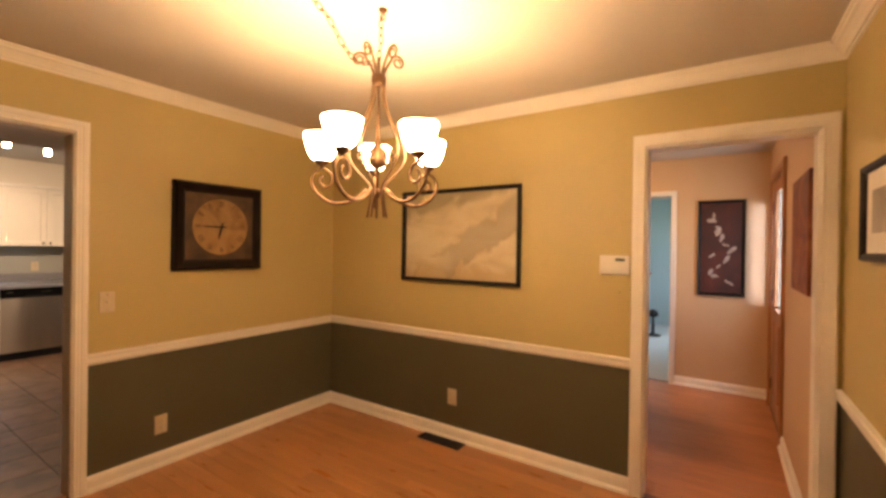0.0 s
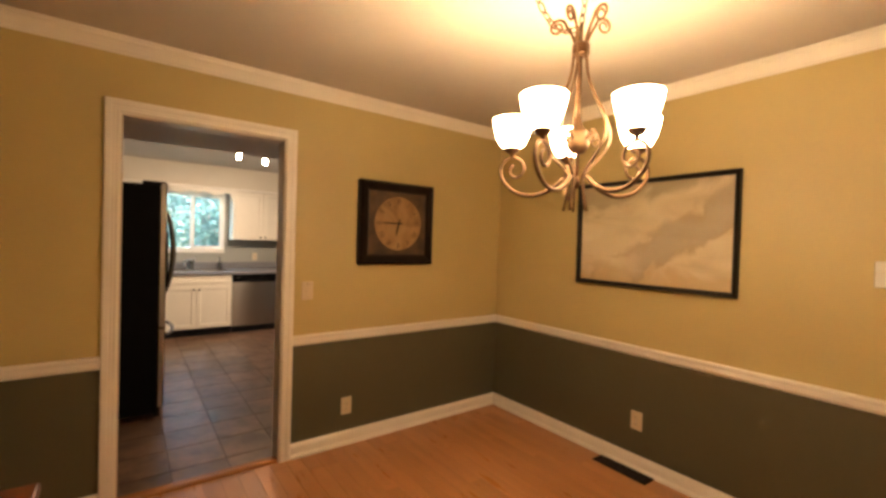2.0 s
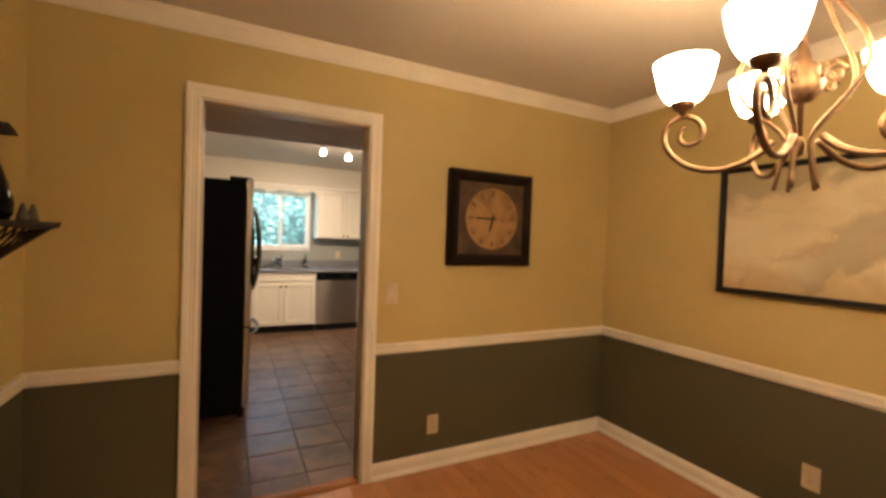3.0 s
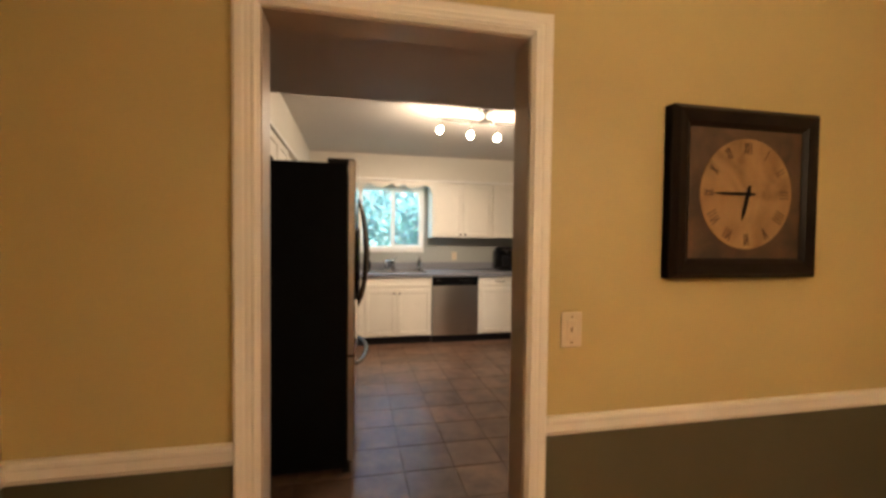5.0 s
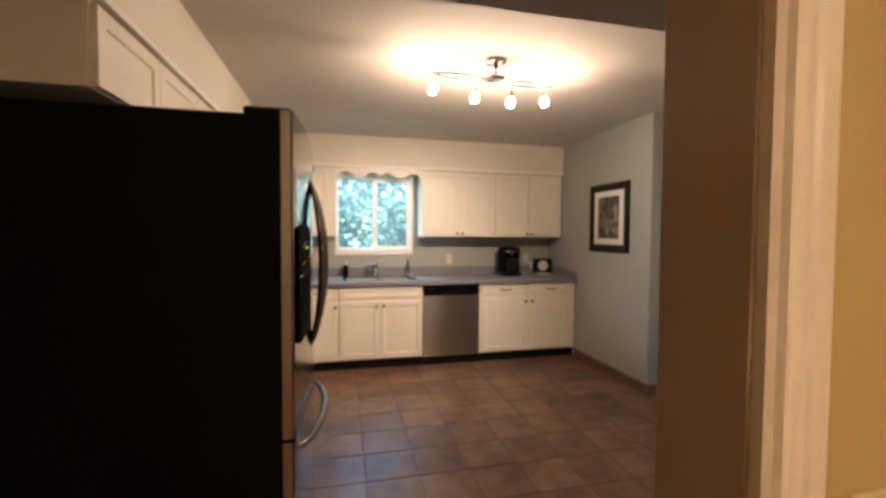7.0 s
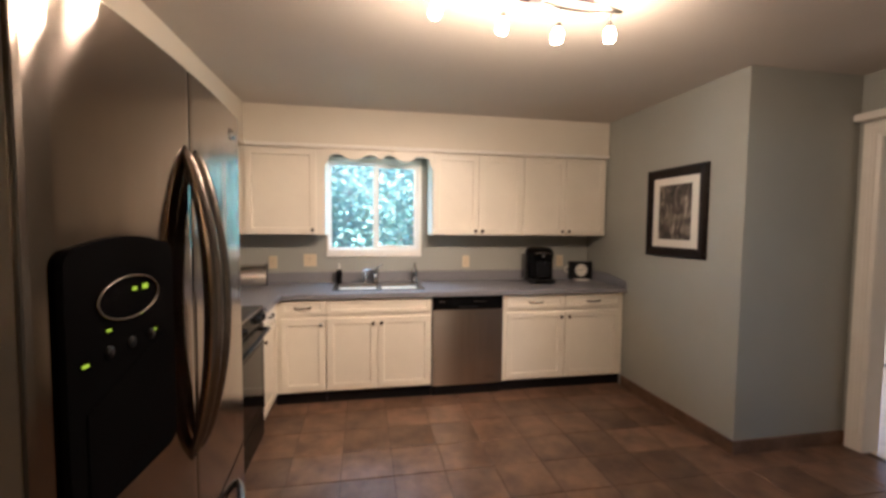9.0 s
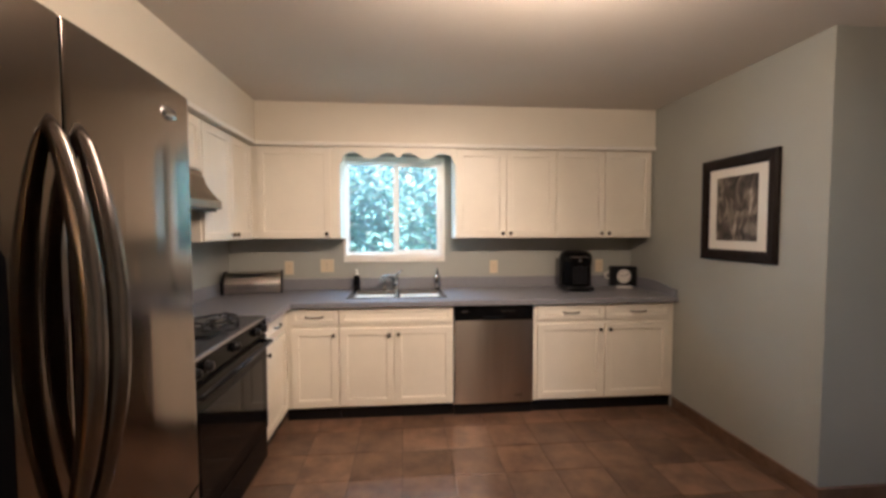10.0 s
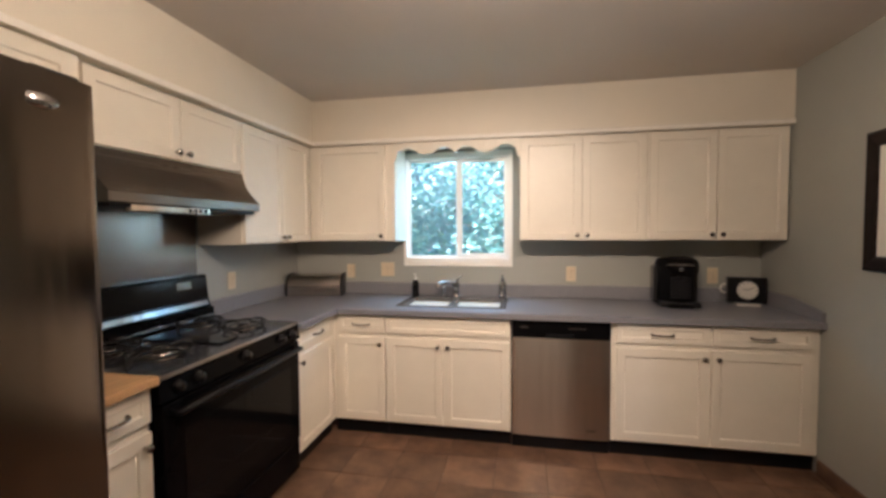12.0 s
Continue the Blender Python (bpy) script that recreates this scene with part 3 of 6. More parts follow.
def chandelier():
    c = thing("chandelier", "antique gold five-arm chandelier with lit frosted glass bowls", "chandelier", pose(-2.015, 1.79, 1.525))
    # heights are above the tip
    part("hub", lathe([(0, 0.205), (0.020, 0.21), (0.036, 0.225), (0.040, 0.25), (0.030, 0.27), (0.032, 0.285), (0.018, 0.30), (0.010, 0.33), (0.006, 0.345), (0, 0.345)], 20), BRONZE, c, smooth=True)
    part("stem", lathe([(0, 0.10), (0.006, 0.10), (0.006, 0.66), (0, 0.66)], 10), BRONZE, c, smooth=True)
    part("collar", lathe([(0, 0.545), (0.026, 0.545), (0.030, 0.552), (0.030, 0.580), (0.026, 0.588), (0, 0.588)], 20), BRONZE_DARK, c, smooth=True)
    part("finial", lathe([(0, 0.085), (0.008, 0.09), (0.012, 0.11), (0.006, 0.13), (0, 0.14)], 14), BRONZE, c, smooth=True)
    for k in range(5):
        q = radians(280 + 72 * k)
        co, si = math.cos(q), math.sin(q)

        def P(r, z, sq=0.0):
            return (r * co - sq * si, r * si + sq * co, z)
        # the long pear-shaped strap: collar, bulge, waist, flared foot, with an open scroll above the collar
        strap = []
        for i in range(31):
            s = i / 30
            z = 0.575 - 0.565 * s
            r = 0.024 + 0.098 * math.sin(math.pi * min(1, s / 0.80) ** 1.7) ** 1.6 if s < 0.80 else 0.024 + 0.018 * ((s - 0.80) / 0.2) ** 1.3
            strap.append(P(r, z))
        part("strap", tube(strap, 0.0085, 8, flat=0.55), BRONZE, c, smooth=True)
        scroll = [P(0.020, 0.585)]
        for i in range(1, 9):
            s = i / 8
            scroll.append(P(0.020 + 0.032 * s ** 1.5, 0.585 + 0.072 * s))
        for i in range(1, 23):
            a = math.pi - i / 22 * 3.1 * math.pi
            rr = 0.030 - 0.021 * i / 22
            scroll.append(P(0.083 + rr * math.cos(a), 0.657 + rr * math.sin(a)))
        part("top_scroll", tube(scroll, [0.0055] * 9 + [0.0055 - 0.002 * i / 22 for i in range(22)], 7), BRONZE, c, smooth=True)
        # the arm: from the foot out in a wide bow, up to the bowl, ending in a scroll
        knots = [(0.026, 0.165), (0.045, 0.125), (0.090, 0.086), (0.152, 0.066), (0.215, 0.078), (0.262, 0.118), (0.276, 0.162), (0.262, 0.196), (0.232, 0.208), (0.202, 0.196), (0.188, 0.168), (0.198, 0.142), (0.222, 0.134), (0.240, 0.150), (0.238, 0.172), (0.224, 0.180), (0.214, 0.170)]
        arm = []
        for n in range(1, len(knots) - 2):
            a, b, d, e = knots[n - 1], knots[n], knots[n + 1], knots[n + 2]
            for h in range(4):
                s = h / 4
                arm.append(P(*[0.5 * (2 * b[c2] + (d[c2] - a[c2]) * s + (2 * a[c2] - 5 * b[c2] + 4 * d[c2] - e[c2]) * s * s + (3 * b[c2] - a[c2] - 3 * d[c2] + e[c2]) * s ** 3) for c2 in (0, 1)]))
        part("arm", tube(arm, [0.0078 - 0.0025 * i / len(arm) for i in range(len(arm))], 8), BRONZE, c, smooth=True)
        cup = Matrix.Translation(P(0.235, 0.212))
        part("cup", lathe([(0, -0.004), (0.006, -0.004), (0.008, 0.008), (0.022, 0.016), (0.030, 0.030), (0.028, 0.036), (0.018, 0.040), (0, 0.040)], 18, cup), BRONZE_DARK, c, "dark bronze cup", smooth=True)
        bowl = Matrix.Translation(P(0.235, 0.238))
        part("shade", lathe([(0.018, 0.0), (0.030, 0.004), (0.048, 0.018), (0.062, 0.042), (0.071, 0.072), (0.077, 0.100), (0.080, 0.116), (0.0765, 0.117), (0.073, 0.105), (0.067, 0.074), (0.058, 0.046), (0.044, 0.022), (0.020, 0.006)], 28, bowl @ Matrix.Diagonal((0.91, 0.91, 0.94, 1))), SHADE_GLASS, c, "glowing frosted glass bowl", smooth=True)
        # small inner scroll against the hub
        curl = [P(0.036 + 0.05 * i / 8, 0.25 + 0.030 * math.sin(i / 8 * math.pi)) for i in range(9)]
        for i in range(1, 14):
            a = i / 13 * 2.2 * math.pi
            rr = 0.020 - 0.012 * i / 13
            curl.append(P(0.066 + rr * math.cos(a), 0.25 + rr * math.sin(a)))
        part("inner_scroll", tube(curl, 0.004, 6), BRONZE, c, smooth=True)
    # chain to the ceiling hook and the swagged chain beside it

    def link(p, d, turned):
        d = d.normalized()
        a = d.cross(Vector((0.2, 0.9, 0.1))).normalized()
        b = d.cross(a)
        side = a if turned else b
        pts = [p + d * (0.021 * math.cos(2 * math.pi * k / 12)) + side * (0.0095 * math.sin(2 * math.pi * k / 12)) for k in range(12)]
        return tube(pts, 0.0024, 5, closed=True)
    for k in range(6):
        part("chain_link", link(Vector((0.004 * math.sin(k), 0.003 * k, 0.67 + 0.033 * k)), Vector((0.05 * math.sin(2 * k), 0.08, 1)), k % 2), BRONZE_DARK, c, smooth=True)
    sag = [Vector((-0.005 - 0.03 * s, -0.03 - 0.47 * s, 0.63 + 0.235 * s ** 1.35 - 0.05 * math.sin(math.pi * min(1, 2.2 * s)))) for s in [i / 19 for i in range(20)]]
    for k in range(19):
        part("chain_link", link((sag[k] + sag[k + 1]) / 2, sag[k + 1] - sag[k], k % 2), BRONZE_DARK, c, smooth=True)
    hook = [Vector((0, 0.02, 0.864)), Vector((0, 0.02, 0.849))] + [Vector((0, 0.02 + 0.014 * math.sin(a), 0.836 + 0.014 * math.cos(a))) for a in [i / 8 * 1.5 * math.pi for i in range(9)]]
    part("hook", tube(hook, 0.003, 6), BRONZE_DARK, c, smooth=True)
    part("hook_plate", lathe([(0, 0.853), (0.016, 0.854), (0.018, 0.859), (0.018, 0.8645), (0, 0.8645)], 16, Matrix.Translation((0, 0.02, 0))), BRONZE_DARK, c, smooth=True)
    return c


chandelier()
for k in range(5):
    q = radians(280 + 72 * k)
    lamp("chandelier_bulb", "POINT", pose(-2.015 + 0.235 * math.cos(q), 1.79 + 0.235 * math.sin(q), 1.850), CHANDELIER_W, WARM, 0.035)


def wall_clock():
    w = 0.612
    c = thing("wall_clock", "square espresso-framed wall clock with an aged tan dial", "clock", pose(W + 0.001, 2.118, 1.538, 0, 0, 90))
    part("case", box(-w / 2, w / 2, -0.034, 0, -w / 2 + 0.01, w / 2 - 0.01, 0.004), DARK_WOOD, c)
    part("frame", frame_bars(bmesh.new(), w, w - 0.02, 0.075, 0.058), DARK_WOOD, c)
    field = art_material("mottled_umber_board", [(0.3, (0.035, 0.020, 0.012)), (0.55, (0.075, 0.040, 0.020)), (0.75, (0.12, 0.065, 0.030))], 9, 0.6)
    part("board", box(-w / 2 + 0.07, w / 2 - 0.07, -0.038, -0.034, -w / 2 + 0.08, w / 2 - 0.08), field, c)
    old = art_material("aged_tan_paper", [(0.30, (0.15, 0.078, 0.026)), (0.5, (0.29, 0.165, 0.060)), (0.72, (0.37, 0.23, 0.09))], 5, 1.2)
    part("dial", lathe([(0, 0), (0.192, 0), (0.194, 0.002), (0.192, 0.004), (0, 0.004)], 64, pose(0, -0.038, 0, 90, 0, 0)), old, c, "round aged tan paper dial")
    ink = material("faded_brown_ink", (0.095, 0.048, 0.020), 0.6, var=0.3)
    strokes = {1: "I", 2: "II", 3: "III", 4: "IIII", 5: "V", 6: "VI", 7: "VII", 8: "VIII", 9: "IX", 10: "X", 11: "XI", 12: "XII"}
    for h, text in strokes.items():
        a = radians(90 - 30 * h)
        bm = bmesh.new()
        span = len(text) * 0.011
        for i, ch in enumerate(text):
            u = -span / 2 + (i + 0.5) * 0.011
            legs = {"I": ((0, 0),), "V": ((-0.20, -0.003), (0.20, 0.003)), "X": ((0.30, 0), (-0.30, 0))}[ch]
            for lean, du in legs:
                made = bmesh.ops.create_cube(bm, size=1.0, matrix=pose(u + du, 0, 0, 0, 0, 0) @ Matrix.Rotation(lean, 4, "Y") @ Matrix.Diagonal((0.0042, 0.0012, 0.040, 1)))
        bm.transform(pose(0.160 * math.cos(a), -0.0426, 0.160 * math.sin(a)) @ Matrix.Rotation(-(a - math.pi / 2), 4, "Y"))
        part("numeral", bm, ink, c)
    for name, a, ln, wd in (("minute_hand", radians(180), 0.150, 0.007), ("hour_hand", radians(256), 0.095, 0.009)):
        bm = prism([(-0.030, -wd / 2), (0, -wd * 0.8), (ln * 0.7, -wd * 0.7), (ln, 0), (ln * 0.7, wd * 0.7), (0, wd * 0.8), (-0.030, wd / 2)], -0.0470, -0.0450)
        bm.transform(Matrix.Rotation(-a, 4, "Y"))
        part(name, bm, BLACK_PLASTIC, c)
    part("hub", lathe([(0, 0), (0.009, 0), (0.009, 0.004), (0, 0.005)], 16, pose(0, -0.0470, 0, 90, 0, 0)), BLACK_PLASTIC, c)


wall_clock()



def seascape():
    """Cream abstract: a grey-olive band along the top and a broken grey slope rising to one side."""
    m = art_material("cream_abstract_paint", [(0.30, (0.50, 0.41, 0.25)), (0.5, (0.60, 0.51, 0.33)), (0.7, (0.66, 0.58, 0.41))], 2.4, 1.2, (0.8, 1, 2.4), 0.65)
    nt = m.node_tree
    b = nt.nodes["Principled BSDF"]
    tc = nt.nodes.new("ShaderNodeTexCoord")
    sep = nt.nodes.new("ShaderNodeSeparateXYZ")
    nt.links.new(tc.outputs["Object"], sep.inputs[0])
    n = nt.nodes.new("ShaderNodeTexNoise")
    n.inputs["Scale"].default_value, n.inputs["Detail"].default_value, n.inputs["Distortion"].default_value = 5.0, 8.0, 0.8
    nt.links.new(tc.outputs["Object"], n.inputs["Vector"])

    def calc(op, a, c, clamp=False):
        k = nt.nodes.new("ShaderNodeMath")
        k.operation, k.use_clamp = op, clamp
        for s, v in zip(k.inputs, (a, c)):
            if isinstance(v, (int, float)):
                s.default_value = v
            else:
                nt.links.new(v, s)
        return k.outputs[0]
    wob = calc("MULTIPLY", calc("SUBTRACT", n.outputs["Fac"], 0.5), 0.34)
    zz = calc("ADD", sep.outputs["Z"], wob)
    band = calc("MULTIPLY", calc("SUBTRACT", zz, calc("ADD", 0.185, calc("MULTIPLY", sep.outputs["X"], 0.16))), 14.0, True)
    off = calc("ABSOLUTE", calc("SUBTRACT", zz, calc("SUBTRACT", calc("MULTIPLY", sep.outputs["X"], 0.62), 0.13)), 0.0)
    slope = calc("MULTIPLY", calc("SUBTRACT", 0.135, off), 16.0, True)
    slope = calc("MULTIPLY", slope, calc("MULTIPLY", calc("ADD", sep.outputs["X"], 0.22), 5.0, True))
    foot = calc("MULTIPLY", calc("SUBTRACT", -0.20, zz), 12.0, True)
    col = b.inputs["Base Color"].links[0].from_socket
    vein = calc("MULTIPLY", calc("SUBTRACT", 0.045, calc("ABSOLUTE", calc("SUBTRACT", off, 0.105), 0.0)), 22.0, True)
    vein = calc("MULTIPLY", vein, calc("MULTIPLY", calc("SUBTRACT", n.outputs["Fac"], 0.40), 6.0, True))
    for fac, amount, tint in ((band, 0.75, (0.30, 0.25, 0.15)), (foot, 0.6, (0.46, 0.33, 0.15)), (slope, 0.7, (0.36, 0.30, 0.205)), (vein, 0.45, (0.30, 0.21, 0.10))):
        mx = nt.nodes.new("ShaderNodeMix")
        mx.data_type = "RGBA"
        nt.links.new(calc("MULTIPLY", fac, amount), mx.inputs[0])
        nt.links.new(col, mx.inputs[6])
        mx.inputs[7].default_value = (*tint, 1)
        col = mx.outputs[2]
    nt.links.new(col, b.inputs["Base Color"])
    return m


cream_sea = seascape()
picture("framed_painting", "wide abstract cream and ochre landscape canvas in a thin black frame", pose(-2.473, N - 0.001, 1.504), 1.005, 0.695, 0.028, 0.042, BLACK_PLASTIC, cream_sea)


def cover_plate(name, label, m, w, h, mat, kind):
    p = thing(name, label, "cover plate", m, "wall plates")
    part("plate", box(-w / 2, w / 2, -0.007, 0, -h / 2, h / 2, 0.003, 2), mat, p)
    if kind == "switch":
        part("rocker_frame", box(-0.017, 0.017, -0.0085, -0.006, -0.033, 0.033, 0.001), mat, p)
        bm = box(-0.005, 0.005, -0.020, -0.008, -0.006, 0.010, 0.002)
        part("toggle", bm, mat, p)
    elif kind == "outlet":
        for dz in (-0.02, 0.02):
            r = part("receptacle", lathe([(0, 0), (0.0165, 0), (0.0165, 0.002), (0, 0.0025)], 20, pose(0, -0.007, dz, 90, 0, 0)), mat, p)
            bm = bmesh.new()
            for du in (-0.006, 0.006):
                cell(bm, du - 0.001, du + 0.001, -0.0100, -0.0092, dz - 0.004, dz + 0.005)
            part("slot", bm, BLACK_PLASTIC, r)
    for dz in (-h * 0.36, h * 0.36) if kind == "switch" else (0.0,):
        part("screw", lathe([(0, 0), (0.003, 0), (0.003, 0.001), (0, 0.0012)], 10, pose(0, -0.007, dz, 90, 0, 0)), NICKEL, p)
    return p


cover_plate("light_switch", "almond light switch plate beside the kitchen doorway", pose(W + 0.001, 1.473, 1.073, 0, 0, 90), 0.075, 0.118, ALMOND, "switch")
cover_plate("wall_outlet", "almond wall outlet low on the olive wall", pose(W + 0.001, 1.763, 0.265, 0, 0, 90), 0.075, 0.118, ALMOND, "outlet")
cover_plate("wall_outlet", "almond wall outlet low on the olive wall", pose(-2.502, N - 0.001, 0.310), 0.075, 0.118, ALMOND, "outlet")
cover_plate("light_switch", "gold painted switch plate under the alarm panel", pose(-1.348, N - 0.001, 1.125), 0.075, 0.118, WALL_GOLD, "switch")

alarm = thing("alarm_panel", "white plastic alarm panel with a small grey display", "alarm panel", pose(-1.374, N - 0.001, 1.328))
part("body", box(-0.083, 0.083, -0.028, 0, -0.057, 0.057, 0.006, 2), WHITE_PLASTIC, alarm)
part("display", box(0.005, 0.058, -0.0295, -0.0275, 0.022, 0.040, 0.001), LCD, alarm, "small grey display")
part("lid_seam", box(-0.078, 0.078, -0.0287, -0.0275, 0.008, 0.0095), ALMOND, alarm)

reg = thing("floor_register", "dark brown metal floor register in the oak floor", "floor vent", pose(-2.545, 3.088, 0.0, 0, 0, -1))
part("frame", frame_bars(bmesh.new(), 0.36, 0.115, 0.018, 0.006), RUST_IRON, reg).matrix_basis = pose(0, 0, 0, -90, 0, 0)
part("pan", box(-0.165, 0.165, -0.045, 0.045, 0.0002, 0.001), BLACK_PLASTIC, reg)
for i in range(14):
    part("slat", box(-0.158 + i * 0.0235, -0.148 + i * 0.0235, -0.042, 0.042, 0.001, 0.005), RUST_IRON, reg)

# picture on the east wall
grey_photo = art_material("grey_photo_print", [(0.3, (0.10, 0.09, 0.08)), (0.5, (0.30, 0.28, 0.25)), (0.7, (0.52, 0.48, 0.42))], 4, 0.8)
picture("framed_print", "black framed print with a wide white mat", pose(E - 0.001, 2.480, 1.567, 0, 0, -90), 0.55, 0.36, 0.03, 0.03, DARK_WOOD, grey_photo, 0.07)


def sideboard():
    s = thing("sideboard", "dark cherry sideboard with a moulded top against the dining wall", "sideboard", pose(-1.93, 0.11, 0.0))
    part("top", box(-0.69, 0.69, -0.225, 0.255, 0.715, 0.748, 0.008, 2), CHERRY, s)
    part("body", box(-0.65, 0.65, -0.215, 0.215, 0.16, 0.714, 0.003), CHERRY, s)
    for i in range(3):
        d = part("door", box(-0.63 + i * 0.425, -0.22 + i * 0.425, 0.2155, 0.233, 0.19, 0.69, 0.004), CHERRY, s)
        part("knob", lathe([(0, 0), (0.006, 0), (0.006, 0.012), (0.012, 0.018), (0.010, 0.026), (0, 0.028)], 12, pose(-0.25 + i * 0.425, 0.233, 0.45, -90, 0, 0)), NICKEL, d)
    for sx in (-0.61, 0.61):
        for sy in (-0.18, 0.18):
            part("leg", lathe([(0, 0), (0.018, 0), (0.024, 0.08), (0.032, 0.155), (0.032, 0.162), (0, 0.162)], 14, Matrix.Translation((sx, sy, 0))), CHERRY, s, smooth=True)


sideboard()


def basket_shelf():
    """A dark iron half-round wall basket: a pointed rim, a net of wires tapering to a drop, a finial roof above on a post."""
    s = thing("wall_basket_shelf", "dark iron wall shelf over a wire net basket", "wall shelf", pose(-3.155, S + 0.001, 1.10))
    rim_z = 0.295
    rim = []
    for i in range(29):
        x = -0.325 + 0.65 * i / 28
        q = abs(x) / 0.325
        rim.append((x, 0.205 + 0.05 * math.cos(math.pi * q / 2), rim_z + 0.012 * q ** 3))
    plate = prism([(x, y) for x, y, z in rim] + [(0.26, 0.0), (-0.26, 0.0)], rim_z - 0.006, rim_z + 0.010, None, "xyz")
    part("shelf", plate, RUST_IRON, s)
    part("rim", tube(rim, [0.004 + 0.008 * math.sin(math.pi * i / 28) for i in range(29)], 8), RUST_IRON, s, smooth=True)
    for i in range(0, 29, 2):
        for lean in (-2, 2):
            j = min(28, max(0, i + lean * 2))
            a, b = Vector(rim[i]), Vector(rim[j])
            pts = []
            for t in [k / 8 for k in range(9)]:
                p = a.lerp(b, t)
                f = (1 - t) ** 0.95
                pts.append((p.x * f * 0.97, p.y * (f * 0.75 + 0.22) * 0.97 + 0.004, rim_z - 0.190 * t))
            part("wire", tube(pts, 0.0030, 4), RUST_IRON, s)
    part("drop", lathe([(0, 0), (0.010, 0.01), (0.022, 0.04), (0.018, 0.07), (0.026, 0.09), (0, 0.10)], 12, Matrix.Translation((0, 0.055, 0.02))), RUST_IRON, s, smooth=True)
    part("post", box(-0.03, 0.03, 0.004, 0.03, rim_z, 0.60, 0.004), RUST_IRON, s)
    part("upper_ledge", prism([(-0.070, 0.560), (-0.04, 0.556), (0.04, 0.556), (0.070, 0.560), (0.04, 0.576), (0.0, 0.586), (-0.04, 0.576)], 0.004, 0.18), RUST_IRON, s)
    v = thing("bottle_vase", "dark glazed bottle vase with a pale label on the wall shelf", "vase", pose(-3.115, S + 0.15, 1.406))
    part("body", lathe([(0, 0), (0.046, 0), (0.056, 0.02), (0.058, 0.05), (0.048, 0.10), (0.028, 0.16), (0.016, 0.21), (0.014, 0.26), (0, 0.262)], 22), BLACK_GLOSS, v, smooth=True)
    part("paper_label", box(-0.020, 0.020, -0.0605, -0.050, 0.032, 0.056, 0.002).copy(), ALMOND, v, "small pale label").matrix_basis = Matrix.Rotation(radians(115), 4, "Z")
    for i, x in enumerate((-3.29, -3.335)):
        f = thing("small_figurine", "small grey pointed stone figurine on the wall shelf", "figurine", pose(x, S + 0.17 + 0.01 * i, 1.406), "shelf figurines")
        part("body", lathe([(0, 0), (0.016, 0), (0.017, 0.012), (0.011, 0.035), (0.004, 0.056), (0, 0.060)], 12), material("grey_stone", (0.10, 0.085, 0.07), 0.7, var=0.3), f, smooth=True)


basket_shelf()

# ---- hall ----
wine = art_material("oxblood_art_panel", [(0.3, (0.022, 0.010, 0.008)), (0.6, (0.075, 0.016, 0.012)), (0.8, (0.12, 0.03, 0.02))], 3, 0.5)
hall_art = picture("hall_artwork", "tall dark red artwork with pale shell shapes in a black frame", pose(-0.861, HY - 0.001, 1.449), 0.405, 0.968, 0.03, 0.035, BLACK_PLASTIC, wine)
shell = material("pale_shell_paint", (0.36, 0.30, 0.27), 0.5, var=0.3, scale=30)
random.seed(7)
for i in range(13):
    z = 0.33 - i * 0.057 + random.uniform(-0.015, 0.015)
    x = random.uniform(-0.09, 0.10)
    a, b = random.uniform(0.016, 0.036), random.uniform(0.35, 0.8)
    bm = lathe([(0, 0), (a, 0.001), (a * 0.75, 0.004), (a * 0.4, 0.003), (0, 0.006)], 10, pose(x, -0.012, z, 90, 0, 0) @ Matrix.Rotation(random.uniform(0, 3), 4, "Z") @ Matrix.Diagonal((1.5, b, 1, 1)))
    for v in bm.verts:
        v.co.x += random.uniform(-0.006, 0.006)
        v.co.z += random.uniform(-0.006, 0.006)
    part("shell", bm, shell, hall_art)
rust_art = art_material("rust_red_canvas", [(0.3, (0.10, 0.02, 0.012)), (0.5, (0.22, 0.055, 0.022)), (0.65, (0.30, 0.11, 0.05)), (0.8, (0.07, 0.03, 0.02))], 2.2, 1.4, (1, 1, 2))
cv = thing("hall_canvas", "rust red unframed canvas on the hall wall", "picture", pose(HX1 - 0.001, 3.60, 1.520, 0, 0, -90))
part("canvas", box(-0.30, 0.30, -0.020, 0, -0.325, 0.325, 0.004), rust_art, cv)


